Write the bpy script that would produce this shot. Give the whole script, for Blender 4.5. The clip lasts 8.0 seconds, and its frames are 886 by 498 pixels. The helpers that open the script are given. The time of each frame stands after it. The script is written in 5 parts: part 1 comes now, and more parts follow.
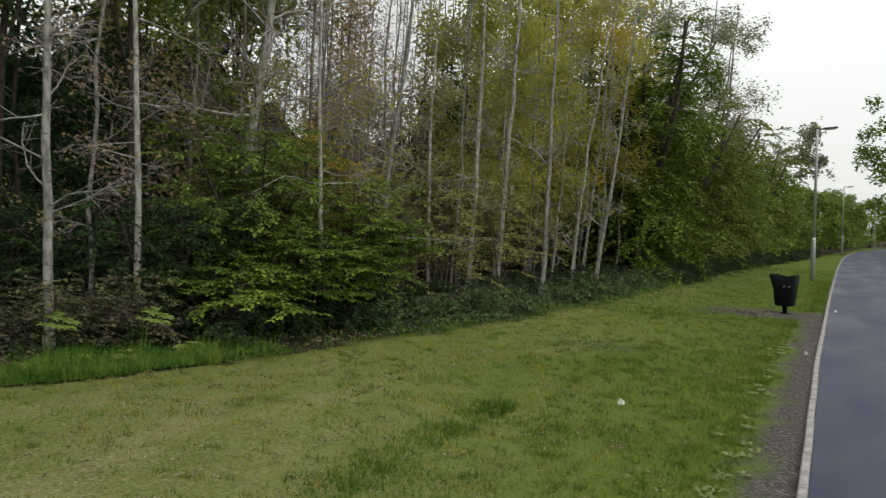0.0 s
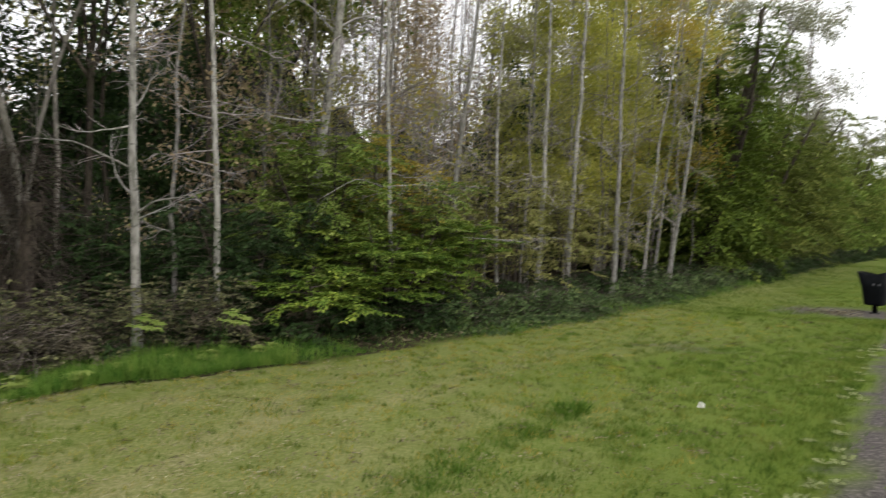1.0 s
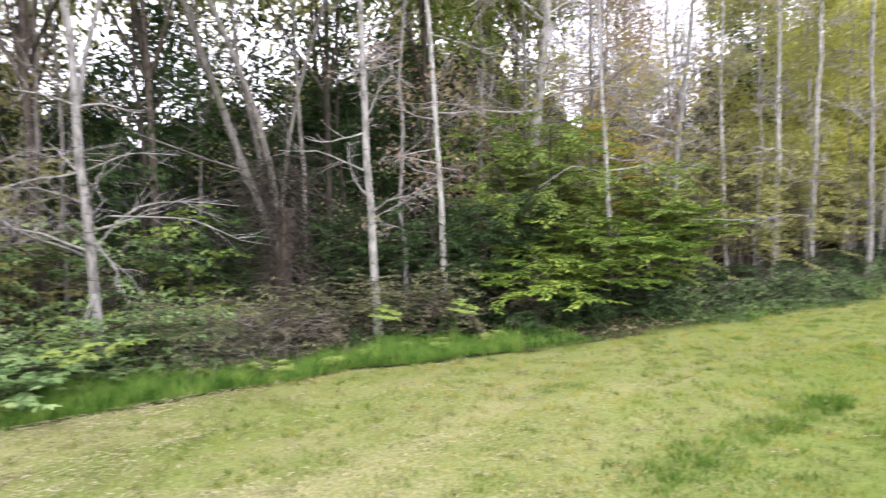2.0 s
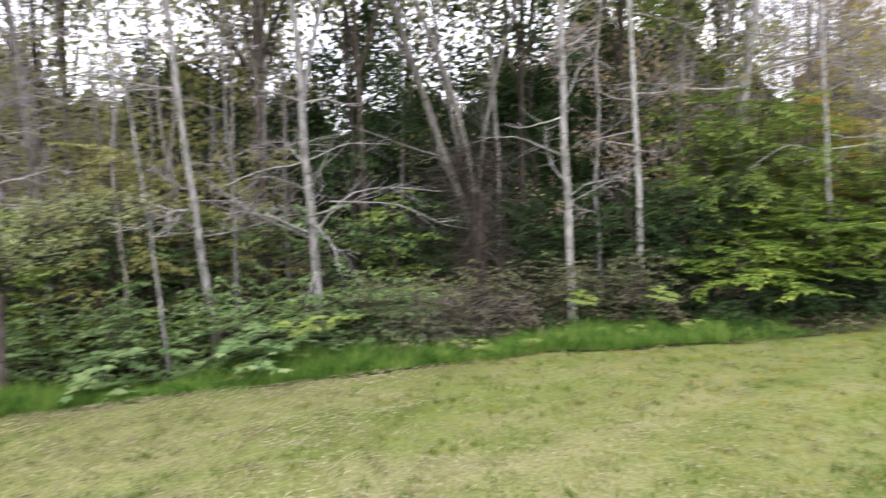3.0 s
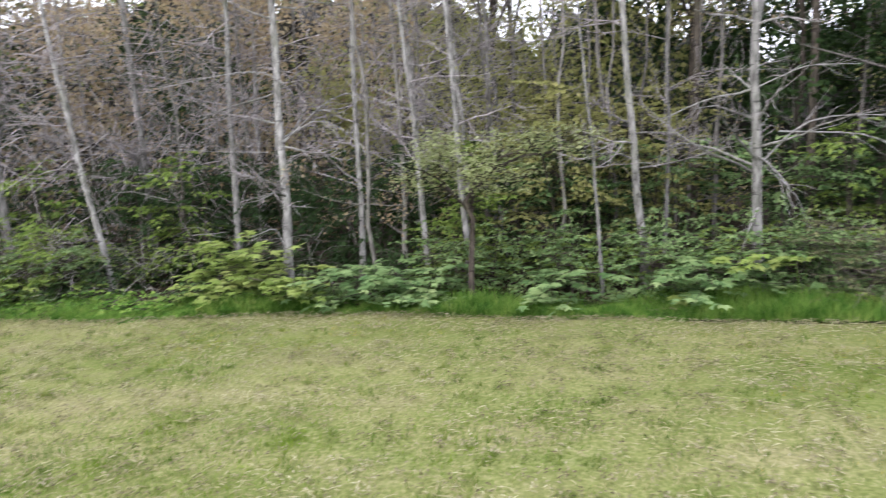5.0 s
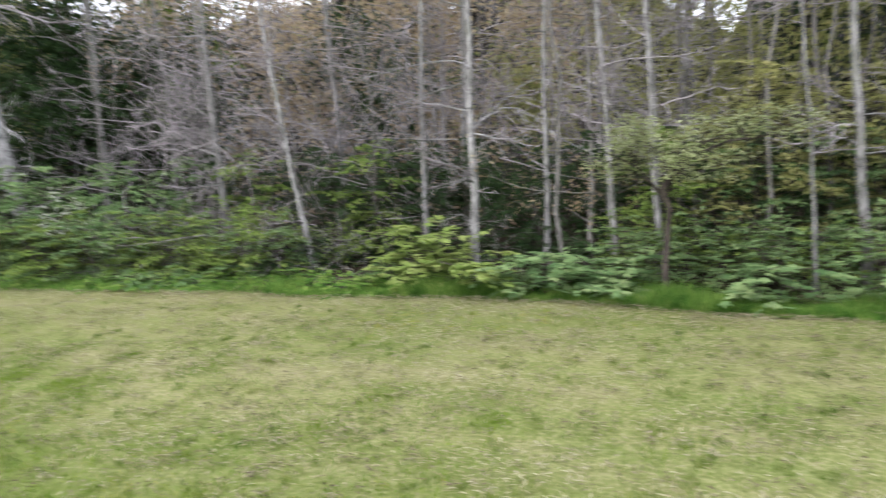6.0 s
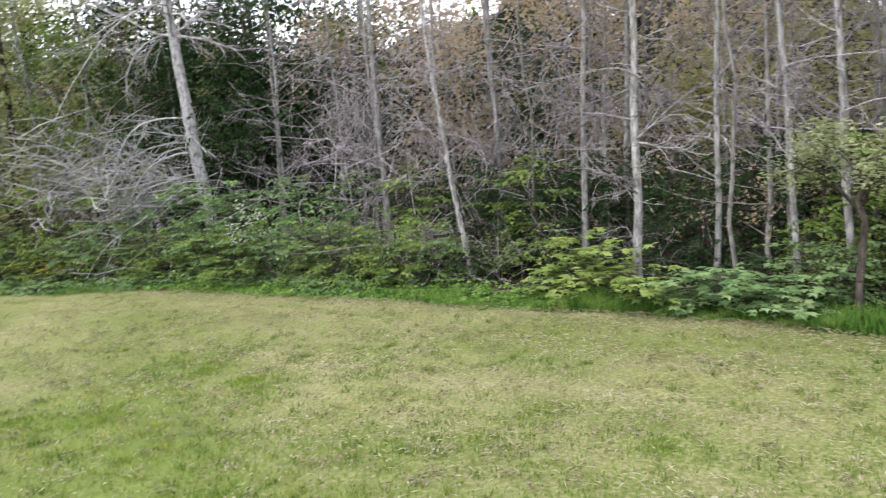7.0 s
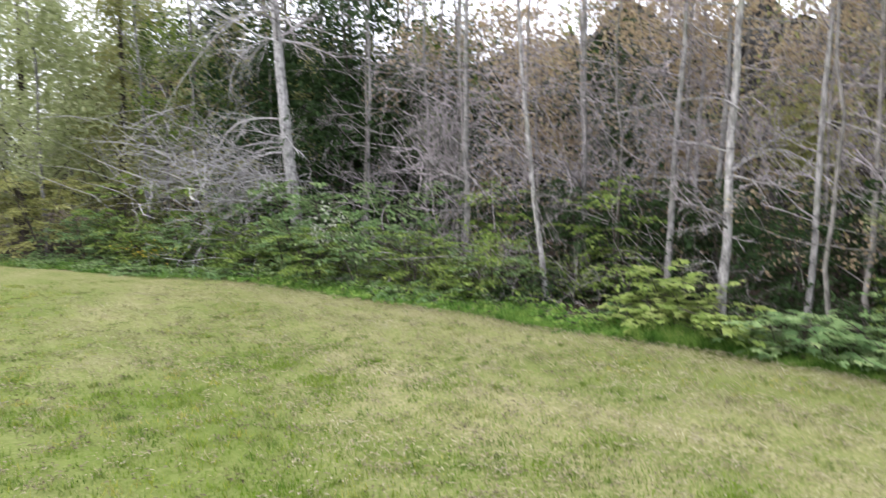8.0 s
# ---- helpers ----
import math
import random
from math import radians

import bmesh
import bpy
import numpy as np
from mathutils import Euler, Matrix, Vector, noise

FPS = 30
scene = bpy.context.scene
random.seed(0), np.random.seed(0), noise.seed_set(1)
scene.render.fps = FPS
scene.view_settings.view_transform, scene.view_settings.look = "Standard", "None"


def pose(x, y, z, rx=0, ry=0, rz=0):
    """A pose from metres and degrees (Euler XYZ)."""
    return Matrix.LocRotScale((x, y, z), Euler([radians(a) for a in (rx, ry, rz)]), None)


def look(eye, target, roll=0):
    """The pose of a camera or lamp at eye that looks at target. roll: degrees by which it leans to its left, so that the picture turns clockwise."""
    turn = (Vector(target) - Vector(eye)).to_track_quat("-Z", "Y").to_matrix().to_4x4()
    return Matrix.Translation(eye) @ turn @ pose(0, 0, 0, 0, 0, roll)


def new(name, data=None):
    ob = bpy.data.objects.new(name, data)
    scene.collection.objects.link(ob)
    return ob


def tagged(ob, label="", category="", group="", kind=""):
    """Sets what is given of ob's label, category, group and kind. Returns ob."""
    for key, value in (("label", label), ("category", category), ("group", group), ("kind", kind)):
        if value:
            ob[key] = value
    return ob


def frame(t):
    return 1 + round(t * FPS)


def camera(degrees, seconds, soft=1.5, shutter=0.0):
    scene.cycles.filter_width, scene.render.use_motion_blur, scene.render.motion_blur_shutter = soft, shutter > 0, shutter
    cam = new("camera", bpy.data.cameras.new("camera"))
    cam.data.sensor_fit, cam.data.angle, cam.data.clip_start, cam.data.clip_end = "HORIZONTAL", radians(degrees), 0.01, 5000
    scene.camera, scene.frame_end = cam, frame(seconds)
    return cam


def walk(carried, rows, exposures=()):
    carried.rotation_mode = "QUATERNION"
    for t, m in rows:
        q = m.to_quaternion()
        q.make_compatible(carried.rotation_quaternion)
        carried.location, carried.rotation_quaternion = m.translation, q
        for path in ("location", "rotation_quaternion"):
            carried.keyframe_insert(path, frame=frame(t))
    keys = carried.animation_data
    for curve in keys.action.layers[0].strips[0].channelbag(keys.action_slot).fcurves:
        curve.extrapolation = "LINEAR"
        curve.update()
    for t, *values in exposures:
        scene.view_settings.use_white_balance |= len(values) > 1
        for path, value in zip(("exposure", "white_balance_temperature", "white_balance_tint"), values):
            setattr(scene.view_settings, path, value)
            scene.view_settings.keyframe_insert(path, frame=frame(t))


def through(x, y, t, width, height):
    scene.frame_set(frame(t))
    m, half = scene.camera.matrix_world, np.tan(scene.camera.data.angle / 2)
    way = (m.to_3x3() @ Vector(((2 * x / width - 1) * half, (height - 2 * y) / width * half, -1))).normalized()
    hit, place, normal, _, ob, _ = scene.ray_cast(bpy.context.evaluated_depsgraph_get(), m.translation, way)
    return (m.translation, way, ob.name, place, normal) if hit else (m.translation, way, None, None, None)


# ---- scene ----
cam = camera(65.7, 8.0, soft=1.25, shutter=0.55)
# seconds, place in metres, yaw, pitch, roll in degrees
PATH = [
    (0.0, 0.053, 0.084, 1.593, 30.83, -3.33, -3.14),
    (0.5, 0.034, 0.076, 1.595, 33.01, -2.77, -2.58),
    (1.0, 0.010, 0.061, 1.593, 36.28, -3.53, -2.14),
    (1.3, -0.019, 0.053, 1.593, 40.43, -4.47, -1.25),
    (1.5, -0.048, 0.041, 1.590, 43.93, -4.23, -1.06),
    (1.7, -0.044, 0.015, 1.585, 48.45, -4.35, 0.02),
    (2.8, -0.061, -0.212, 1.610, 64.35, -5.06, 2.36),
    (3.0, -0.060, -0.246, 1.608, 68.54, -5.42, 2.17),
    (3.5, -0.056, -0.303, 1.605, 75.17, -6.28, 3.25),
    (4.0, -0.084, -0.410, 1.608, 84.42, -6.45, 3.27),
    (4.5, -0.060, -0.521, 1.586, 94.10, -8.44, 2.97),
    (4.7, -0.051, -0.585, 1.609, 97.22, -8.83, 3.29),
    (5.8, 0.001, -0.897, 1.575, 110.55, -9.92, 2.72),
    (6.0, 0.004, -0.940, 1.593, 114.55, -9.47, 3.72),
    (6.5, -0.052, -0.985, 1.599, 122.16, -8.44, 6.35),
    (7.0, -0.008, -1.014, 1.601, 127.35, -7.61, 4.78),
    (7.5, 0.013, -1.032, 1.620, 130.11, -8.92, 3.36),
    (8.0, 0.025, -1.030, 1.627, 134.18, -6.20, 0.55),
]
walk(cam, [(t, pose(x, y, z, 90 + p, r, w)) for t, x, y, z, w, p, r in PATH],
     [(0, -0.4, 7000, 7), (0.5, -0.35, 7000, 8), (1.0, 0.07, 7000, 12), (1.2, 0.25, 6800, 12), (1.35, 0.7, 6650, 16), (1.5, 1.33, 6450, 26), (1.7, 1.35, 6400, 25), (2.8, 1.08, 6400, 20),
      (3.0, 0.98, 6400, 20), (3.5, 0.55, 6600, 20), (4.0, 0.88, 6400, 18), (4.5, 0.94, 6300, 18), (6.0, 0.93, 6220, 17), (8.0, 0.98, 6280, 19)])


# ---------------------------------------------------------------- light
world = bpy.data.worlds.new("overcast_sky")
scene.world = world
world.use_nodes = True
wn, wl = world.node_tree.nodes, world.node_tree.links
sky = wn.new("ShaderNodeTexSky")
sky.sky_type = "NISHITA"
sky.sun_disc = False
sky.sun_elevation, sky.sun_rotation = radians(40), radians(117)
sky.air_density, sky.dust_density = 1.0, 4.0
veil = wn.new("ShaderNodeMix")
veil.data_type = "RGBA"
veil.inputs[0].default_value = 0.85
veil.inputs[7].default_value = (10.6, 11.0, 11.6, 1)
wl.new(sky.outputs[0], veil.inputs[6])
# an overcast sky is brighter overhead than at the horizon
up = wn.new("ShaderNodeTexCoord")
split = wn.new("ShaderNodeSeparateXYZ")
grade = wn.new("ShaderNodeMapRange")
grade.inputs["To Min"].default_value, grade.inputs["To Max"].default_value = 0.98, 1.9
lift = wn.new("ShaderNodeVectorMath")
lift.operation = "SCALE"
wl.new(up.outputs["Generated"], split.inputs[0])
wl.new(split.outputs["Z"], grade.inputs["Value"])
wl.new(veil.outputs[2], lift.inputs[0])
wl.new(grade.outputs[0], lift.inputs["Scale"])
wl.new(lift.outputs[0], wn["Background"].inputs[0])
wn["Background"].inputs[1].default_value = 0.115

sun = new("sun", bpy.data.lights.new("sun", "SUN"))
sun.data.energy, sun.data.angle, sun.data.color = 0.6, radians(40), (1.0, 0.96, 0.9)
sun.matrix_world = look((10, -5, 11), (-2, 1, 0))


# ---------------------------------------------------------------- materials
def shader(name, rough=0.8, spec=0.3):
    m = bpy.data.materials.new(name)
    m.use_nodes = True
    p = m.node_tree.nodes["Principled BSDF"]
    p.inputs["Roughness"].default_value = rough
    p.inputs["Specular IOR Level"].default_value = spec
    return m, m.node_tree.nodes, m.node_tree.links, p


def ramp(nodes, stops):
    r = nodes.new("ShaderNodeValToRGB")
    e = r.color_ramp.elements
    while len(e) < len(stops):
        e.new(0.5)
    for k, (at, col) in enumerate(stops):
        e[k].position, e[k].color = at, (*col, 1)
    return r


def noisy(nodes, links, scale, detail=4, where="Object", stretch=None):
    n = nodes.new("ShaderNodeTexNoise")
    n.inputs["Scale"].default_value, n.inputs["Detail"].default_value = scale, detail
    c = nodes.new("ShaderNodeTexCoord")
    if stretch:
        mp = nodes.new("ShaderNodeMapping")
        mp.inputs["Scale"].default_value = stretch
        links.new(c.outputs[where], mp.inputs[0])
        links.new(mp.outputs[0], n.inputs[0])
    else:
        links.new(c.outputs[where], n.inputs[0])
    return n


def mixed(nodes, links, a, b, fac):
    m = nodes.new("ShaderNodeMix")
    m.data_type = "RGBA"
    for socket, src in ((6, a), (7, b), (0, fac)):
        if isinstance(src, (tuple, float)):
            m.inputs[socket].default_value = (*src, 1) if isinstance(src, tuple) else src
        else:
            links.new(src, m.inputs[socket])
    return m.outputs[2]


def bump(nodes, links, p, height, strength, distance=0.02):
    b = nodes.new("ShaderNodeBump")
    b.inputs["Strength"].default_value, b.inputs["Distance"].default_value = strength, distance
    links.new(height, b.inputs["Height"])
    links.new(b.outputs[0], p.inputs["Normal"])


def plain(name, col, rough=0.6, spec=0.3, metal=0.0, spread=0.25, scale=14):
    m, n, l, p = shader(name, rough, spec)
    p.inputs["Metallic"].default_value = metal
    t = noisy(n, l, scale, 6)
    lo, hi = tuple(c * (1 - spread) for c in col), tuple(min(1, c * (1 + spread)) for c in col)
    r = ramp(n, [(0.3, lo), (0.7, hi)])
    l.new(t.outputs[0], r.inputs[0])
    l.new(r.outputs[0], p.inputs["Base Color"])
    bump(n, l, p, t.outputs[0], 0.25, 0.005)
    return m


def leaf_mat(name, cols, through=0.35, rough=0.65, scale=1.3, drift=1.4):
    """Leaves whose colour wanders from leaf to leaf, with light coming through them."""
    m, n, l, p = shader(name, rough, 0.09)
    g = n.new("ShaderNodeNewGeometry")
    k = len(cols) - 1
    r = ramp(n, [(i / k, c) for i, c in enumerate(cols)])
    big = noisy(n, l, scale, 3)
    add = n.new("ShaderNodeMath")
    add.operation = "MULTIPLY_ADD"
    add.inputs[1].default_value = 0.65
    l.new(g.outputs["Random Per Island"], add.inputs[0])
    off = n.new("ShaderNodeMath")
    off.operation = "MULTIPLY_ADD"
    off.inputs[1].default_value, off.inputs[2].default_value = drift, 0.2 - drift / 2
    l.new(big.outputs[0], off.inputs[0])
    l.new(off.outputs[0], add.inputs[2])
    l.new(add.outputs[0], r.inputs[0])
    l.new(r.outputs[0], p.inputs["Base Color"])
    tr = n.new("ShaderNodeBsdfTranslucent")
    l.new(r.outputs[0], tr.inputs[0])
    mx = n.new("ShaderNodeMixShader")
    mx.inputs[0].default_value = through
    l.new(p.outputs[0], mx.inputs[1])
    l.new(tr.outputs[0], mx.inputs[2])
    l.new(mx.outputs[0], n["Material Output"].inputs[0])
    return m


def bark_mat(name, dark, light, moss_or_shade=(0.15, 0.165, 0.10)):
    """Streaked bark with dark scars and mossy or shade-dark patches; each tree a little lighter or darker."""
    m, n, l, p = shader(name, 0.88, 0.15)
    fine = noisy(n, l, 22, 6, stretch=(1, 1, 0.35))
    r = ramp(n, [(0.35, dark), (0.62, light)])
    l.new(fine.outputs[0], r.inputs[0])
    big = noisy(n, l, 2.2, 4)
    rb = ramp(n, [(0.5, (0, 0, 0)), (0.75, (0.6, 0.6, 0.6))])
    l.new(big.outputs[0], rb.inputs[0])
    scars = noisy(n, l, 9, 3, stretch=(1, 1, 2.6))
    rs = ramp(n, [(0.60, (0, 0, 0)), (0.68, (0.75, 0.75, 0.75))])
    l.new(scars.outputs[0], rs.inputs[0])
    col = mixed(n, l, r.outputs[0], moss_or_shade, rb.outputs[0])
    col = mixed(n, l, col, tuple(c * 0.45 for c in dark), rs.outputs[0])
    info = n.new("ShaderNodeObjectInfo")
    shade = ramp(n, [(0.0, (0.55, 0.55, 0.55)), (1.0, (1.03, 1.03, 1.03))])
    l.new(info.outputs["Random"], shade.inputs[0])
    mul = n.new("ShaderNodeMix")
    mul.data_type, mul.blend_type = "RGBA", "MULTIPLY"
    mul.inputs[0].default_value = 1.0
    l.new(col, mul.inputs[6])
    l.new(shade.outputs[0], mul.inputs[7])
    l.new(mul.outputs[2], p.inputs["Base Color"])
    bump(n, l, p, fine.outputs[0], 0.7, 0.012)
    return m


GRASS = leaf_mat("mown_grass", [(0.055, 0.10, 0.018), (0.115, 0.162, 0.036), (0.20, 0.218, 0.07), (0.285, 0.27, 0.135), (0.38, 0.335, 0.22)], 0.3, scale=2.6, drift=2.2)
LUSH = leaf_mat("lush_mown_grass", [(0.045, 0.105, 0.010), (0.09, 0.165, 0.015), (0.165, 0.225, 0.027), (0.235, 0.265, 0.038), (0.32, 0.29, 0.07)], 0.3, scale=2.2, drift=3.0)
GOLDEN = leaf_mat("golden_mown_grass", [(0.06, 0.10, 0.012), (0.13, 0.155, 0.022), (0.21, 0.21, 0.03), (0.30, 0.26, 0.045), (0.38, 0.30, 0.08)], 0.3, scale=2.4, drift=3.0)
HAY = leaf_mat("cut_hay", [(0.17, 0.155, 0.075), (0.265, 0.245, 0.13), (0.345, 0.325, 0.20), (0.43, 0.405, 0.27)], 0.15, scale=1.2)
VERGE = leaf_mat("verge_grass", [(0.04, 0.085, 0.013), (0.07, 0.125, 0.018), (0.115, 0.165, 0.027), (0.20, 0.215, 0.05)], 0.25, scale=1.5, drift=1.6)
CLOVER = leaf_mat("soft_green_grass", [(0.055, 0.125, 0.010), (0.10, 0.18, 0.013), (0.165, 0.235, 0.022)], 0.3, scale=2.0)
COARSE = leaf_mat("coarse_grass", [(0.04, 0.09, 0.012), (0.075, 0.15, 0.02), (0.14, 0.21, 0.035)], 0.3)
TALL = leaf_mat("tall_grass", [(0.03, 0.08, 0.012), (0.075, 0.175, 0.026), (0.14, 0.25, 0.045), (0.22, 0.31, 0.07)], 0.35, scale=4.5, drift=2.0)
DRY = leaf_mat("dry_clippings", [(0.03, 0.024, 0.014), (0.11, 0.09, 0.055), (0.23, 0.205, 0.13), (0.34, 0.315, 0.22)], 0.1)
HORNBEAM = leaf_mat("hornbeam_leaf", [(0.03, 0.066, 0.010), (0.095, 0.16, 0.025), (0.27, 0.34, 0.06)], 0.25)
GREEN = leaf_mat("fresh_leaf", [(0.05, 0.085, 0.015), (0.095, 0.145, 0.024), (0.18, 0.235, 0.042)], 0.22)
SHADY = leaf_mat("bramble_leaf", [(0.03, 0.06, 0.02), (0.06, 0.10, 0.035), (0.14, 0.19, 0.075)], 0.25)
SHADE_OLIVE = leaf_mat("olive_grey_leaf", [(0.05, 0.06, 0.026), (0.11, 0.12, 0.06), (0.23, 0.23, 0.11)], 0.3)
NETTLE = leaf_mat("understory_leaf", [(0.075, 0.145, 0.052), (0.15, 0.24, 0.09), (0.27, 0.355, 0.15)], 0.35)
LIME = leaf_mat("sycamore_leaf", [(0.12, 0.19, 0.04), (0.21, 0.285, 0.07), (0.32, 0.37, 0.12)], 0.38)
FRESH = leaf_mat("bright_leaf", [(0.09, 0.15, 0.03), (0.16, 0.235, 0.05), (0.27, 0.34, 0.09)], 0.35)
MIDGREEN = leaf_mat("mid_green_leaf", [(0.075, 0.11, 0.022), (0.135, 0.17, 0.04), (0.24, 0.27, 0.07)], 0.35)
WITHERED = leaf_mat("withered_leaf", [(0.045, 0.042, 0.029), (0.095, 0.086, 0.06), (0.17, 0.15, 0.105)], 0.2)
PALE_LEAF = leaf_mat("pale_young_leaf", [(0.20, 0.24, 0.10), (0.30, 0.34, 0.16), (0.43, 0.45, 0.26)], 0.45)
OLIVE = leaf_mat("olive_leaf", [(0.17, 0.19, 0.06), (0.275, 0.285, 0.10), (0.38, 0.365, 0.15)], 0.5)
YELLOW = leaf_mat("young_yellow_leaf", [(0.24, 0.27, 0.05), (0.38, 0.39, 0.085), (0.49, 0.46, 0.13)], 0.55)
AMBER = leaf_mat("amber_young_leaf", [(0.26, 0.22, 0.04), (0.40, 0.33, 0.065), (0.50, 0.41, 0.10)], 0.5)
RUST = leaf_mat("rusty_leaf", [(0.22, 0.17, 0.11), (0.35, 0.27, 0.165), (0.44, 0.37, 0.23)], 0.5)
# near-black leaf; on added undergrowth it also stands for deep shade
DARK = leaf_mat("ivy_leaf", [(0.016, 0.034, 0.012), (0.028, 0.055, 0.018), (0.05, 0.085, 0.028)], 0.2, 0.65)
WHITE = leaf_mat("white_blossom", [(0.35, 0.39, 0.27), (0.5, 0.52, 0.42), (0.62, 0.63, 0.55)], 0.3)
AIRY = leaf_mat("grey_green_leaf", [(0.14, 0.155, 0.095), (0.22, 0.235, 0.15), (0.32, 0.33, 0.22)], 0.45)
GOLD = leaf_mat("yellow_flower", [(0.45, 0.33, 0.03), (0.55, 0.42, 0.05), (0.6, 0.48, 0.08)], 0.2)
WHITE_BARK = bark_mat("white_birch_bark", (0.24, 0.235, 0.23), (0.56, 0.55, 0.53), (0.30, 0.30, 0.26))
PALE_BARK = bark_mat("pale_birch_bark", (0.13, 0.125, 0.117), (0.37, 0.36, 0.34))
BIRCH_BARK = bark_mat("light_birch_bark", (0.19, 0.185, 0.17), (0.47, 0.46, 0.43))
GREY_BARK = bark_mat("grey_bark", (0.11, 0.103, 0.093), (0.27, 0.255, 0.23))
BROWN_BARK = bark_mat("brown_bark", (0.036, 0.03, 0.024), (0.11, 0.092, 0.075), (0.09, 0.09, 0.055))
TWIG = bark_mat("twig_bark", (0.195, 0.172, 0.172), (0.46, 0.42, 0.42), (0.17, 0.17, 0.13))
WHITE_TWIG = bark_mat("bleached_twig", (0.26, 0.25, 0.245), (0.50, 0.485, 0.47), (0.32, 0.32, 0.29))
# near-black patches are painted in as shaded hollows of the far growth
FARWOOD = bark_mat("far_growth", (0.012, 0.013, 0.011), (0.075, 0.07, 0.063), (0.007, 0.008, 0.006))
BRAMBLE = bark_mat("dry_bramble", (0.13, 0.108, 0.10), (0.34, 0.295, 0.27))
STEEL = plain("galvanised_steel", (0.42, 0.44, 0.45), 0.45, 0.5, 0.6, 0.12, 20)
LAMP_GREY = plain("lamp_head_grey", (0.10, 0.10, 0.11), 0.5)
BIN_BLACK = plain("black_bin_plastic", (0.005, 0.006, 0.007), 0.7, 0.07, 0, 0.3, 9)
CONCRETE = plain("kerb_concrete", (0.27, 0.26, 0.25), 0.9, 0.2, 0, 0.3, 18)
PAPER = plain("white_paper", (0.8, 0.8, 0.78), 0.7, 0.2, 0, 0.04)
STICKER = plain("worn_sticker", (0.11, 0.11, 0.12), 0.6, 0.2, 0, 0.3, 60)
LENS = plain("lamp_lens", (0.5, 0.52, 0.52), 0.25, 0.5, 0, 0.05)


# ---------------------------------------------------------------- lie of the land
EDGE_Y = [-39.81, -21.83, -17.86, -13.23, -11.87, -8.40, -5.61, -3.77, -2.41, -0.76, 1.4, 3.5, 6.05, 7.8, 10.4, 15.4, 19.7, 29, 40, 90, 400]
EDGE_X = [-1.75, -2.61, -3.20, -4.93, -5.80, -6.44, -6.62, -6.94, -6.97, -6.75, -6.58, -6.32, -5.58, -5.16, -4.65, -4.18, -3.95, -3.75, -2.6, 1.5, 60]


def edge(y):
    """Where the mown lawn ends and the wood begins."""
    return np.interp(y, EDGE_Y, EDGE_X)


def kerb_x(y):
    return np.interp(y, [-60, 0, 4.7, 9.7, 20.8, 34, 48, 60, 75, 95, 170], [0.1, 0.02, -0.08, -0.19, -0.30, -0.36, -0.32, -0.05, 0.9, 3.4, 25])


def fall(x, y):
    """Height of the land: it drops to the wood and along the way."""
    x, y = np.asarray(x, float), np.asarray(y, float)
    a = np.where(x < 0, np.clip(x, -11, 0) * 0.0355, np.clip(x, 0, 8) * 0.012)
    return a - 0.0027 * np.clip(y, -45, 120)


def ripple(x, y):
    return (0.018 * np.sin(x * 1.9 + 0.7 * np.sin(y * 0.9)) * np.sin(y * 1.3 + x * 0.4) + 0.010 * np.sin(x * 4.3 + y * 2.9)) * np.clip((-0.9 - x) / 1.5, 0, 1)


def land(x, y):
    return fall(x, y) + ripple(x, y)


def lushness(x, y):
    """Where the lawn is greener: towards the path, and in drifts."""
    drift = np.sin(x * 1.1 + 1.7 * np.sin(y * 0.35)) * np.sin(y * 0.62 + 0.8 * np.sin(x * 0.9))
    return np.clip(np.clip((x + 3.6) / 3.2, 0, 1) * 0.62 + np.clip((y - 0.8) / 6, 0, 1) * 0.46 + np.exp(-((x + 2.0) / 0.9) ** 2 - ((y + 4.6) / 1.6) ** 2) * 0.2 + np.clip(drift - 0.25, 0, 1) * 0.5, 0, 0.92)


# ---------------------------------------------------------------- mesh tools
class Heap:
    """Gathers vertices and faces of one mesh."""

    def __init__(self):
        self.v, self.f, self.n, self.first = [], [], 0, 0

    def mark(self):
        self.first = sum(len(f) for f in self.f)

    def add(self, verts, faces):
        self.v.append(np.asarray(verts, float))
        self.f.append(np.asarray(faces, int) + self.n)
        self.n += len(verts)

    def mesh(self, name, material, smooth=False, other=None):
        """other: the material of all that was added after mark() was called."""
        me = bpy.data.meshes.new(name)
        v = np.concatenate(self.v) if self.v else np.zeros((0, 3))
        loops, starts, at = [], [], 0
        for f in self.f:
            k = f.shape[1]
            loops.append(f.ravel())
            starts.append(at + k * np.arange(len(f)))
            at += f.size
        me.vertices.add(len(v))
        me.vertices.foreach_set("co", v.ravel())
        me.loops.add(at)
        me.loops.foreach_set("vertex_index", np.concatenate(loops))
        starts = np.concatenate(starts)
        me.polygons.add(len(starts))
        me.polygons.foreach_set("loop_start", starts)
        me.update(calc_edges=True)
        me.polygons.foreach_set("use_smooth", np.full(len(starts), smooth))
        me.materials.append(material)
        if other:
            me.materials.append(other)
            me.polygons.foreach_set("material_index", (np.arange(len(starts)) >= self.first).astype(np.int32))
        return me


def put(name, heap, material, parent=None, label="", smooth=False):
    ob = new(name, heap.mesh(name, material, smooth))
    if parent is not None:
        ob.parent = parent
    if label:
        tagged(ob, label)
    return ob


def part(name, bm, material, parent, label=""):
    me = bpy.data.meshes.new(name)
    bm.to_mesh(me)
    bm.free()
    me.materials.append(material)
    ob = new(name, me)
    ob.parent = parent
    if label:
        tagged(ob, label)
    return ob


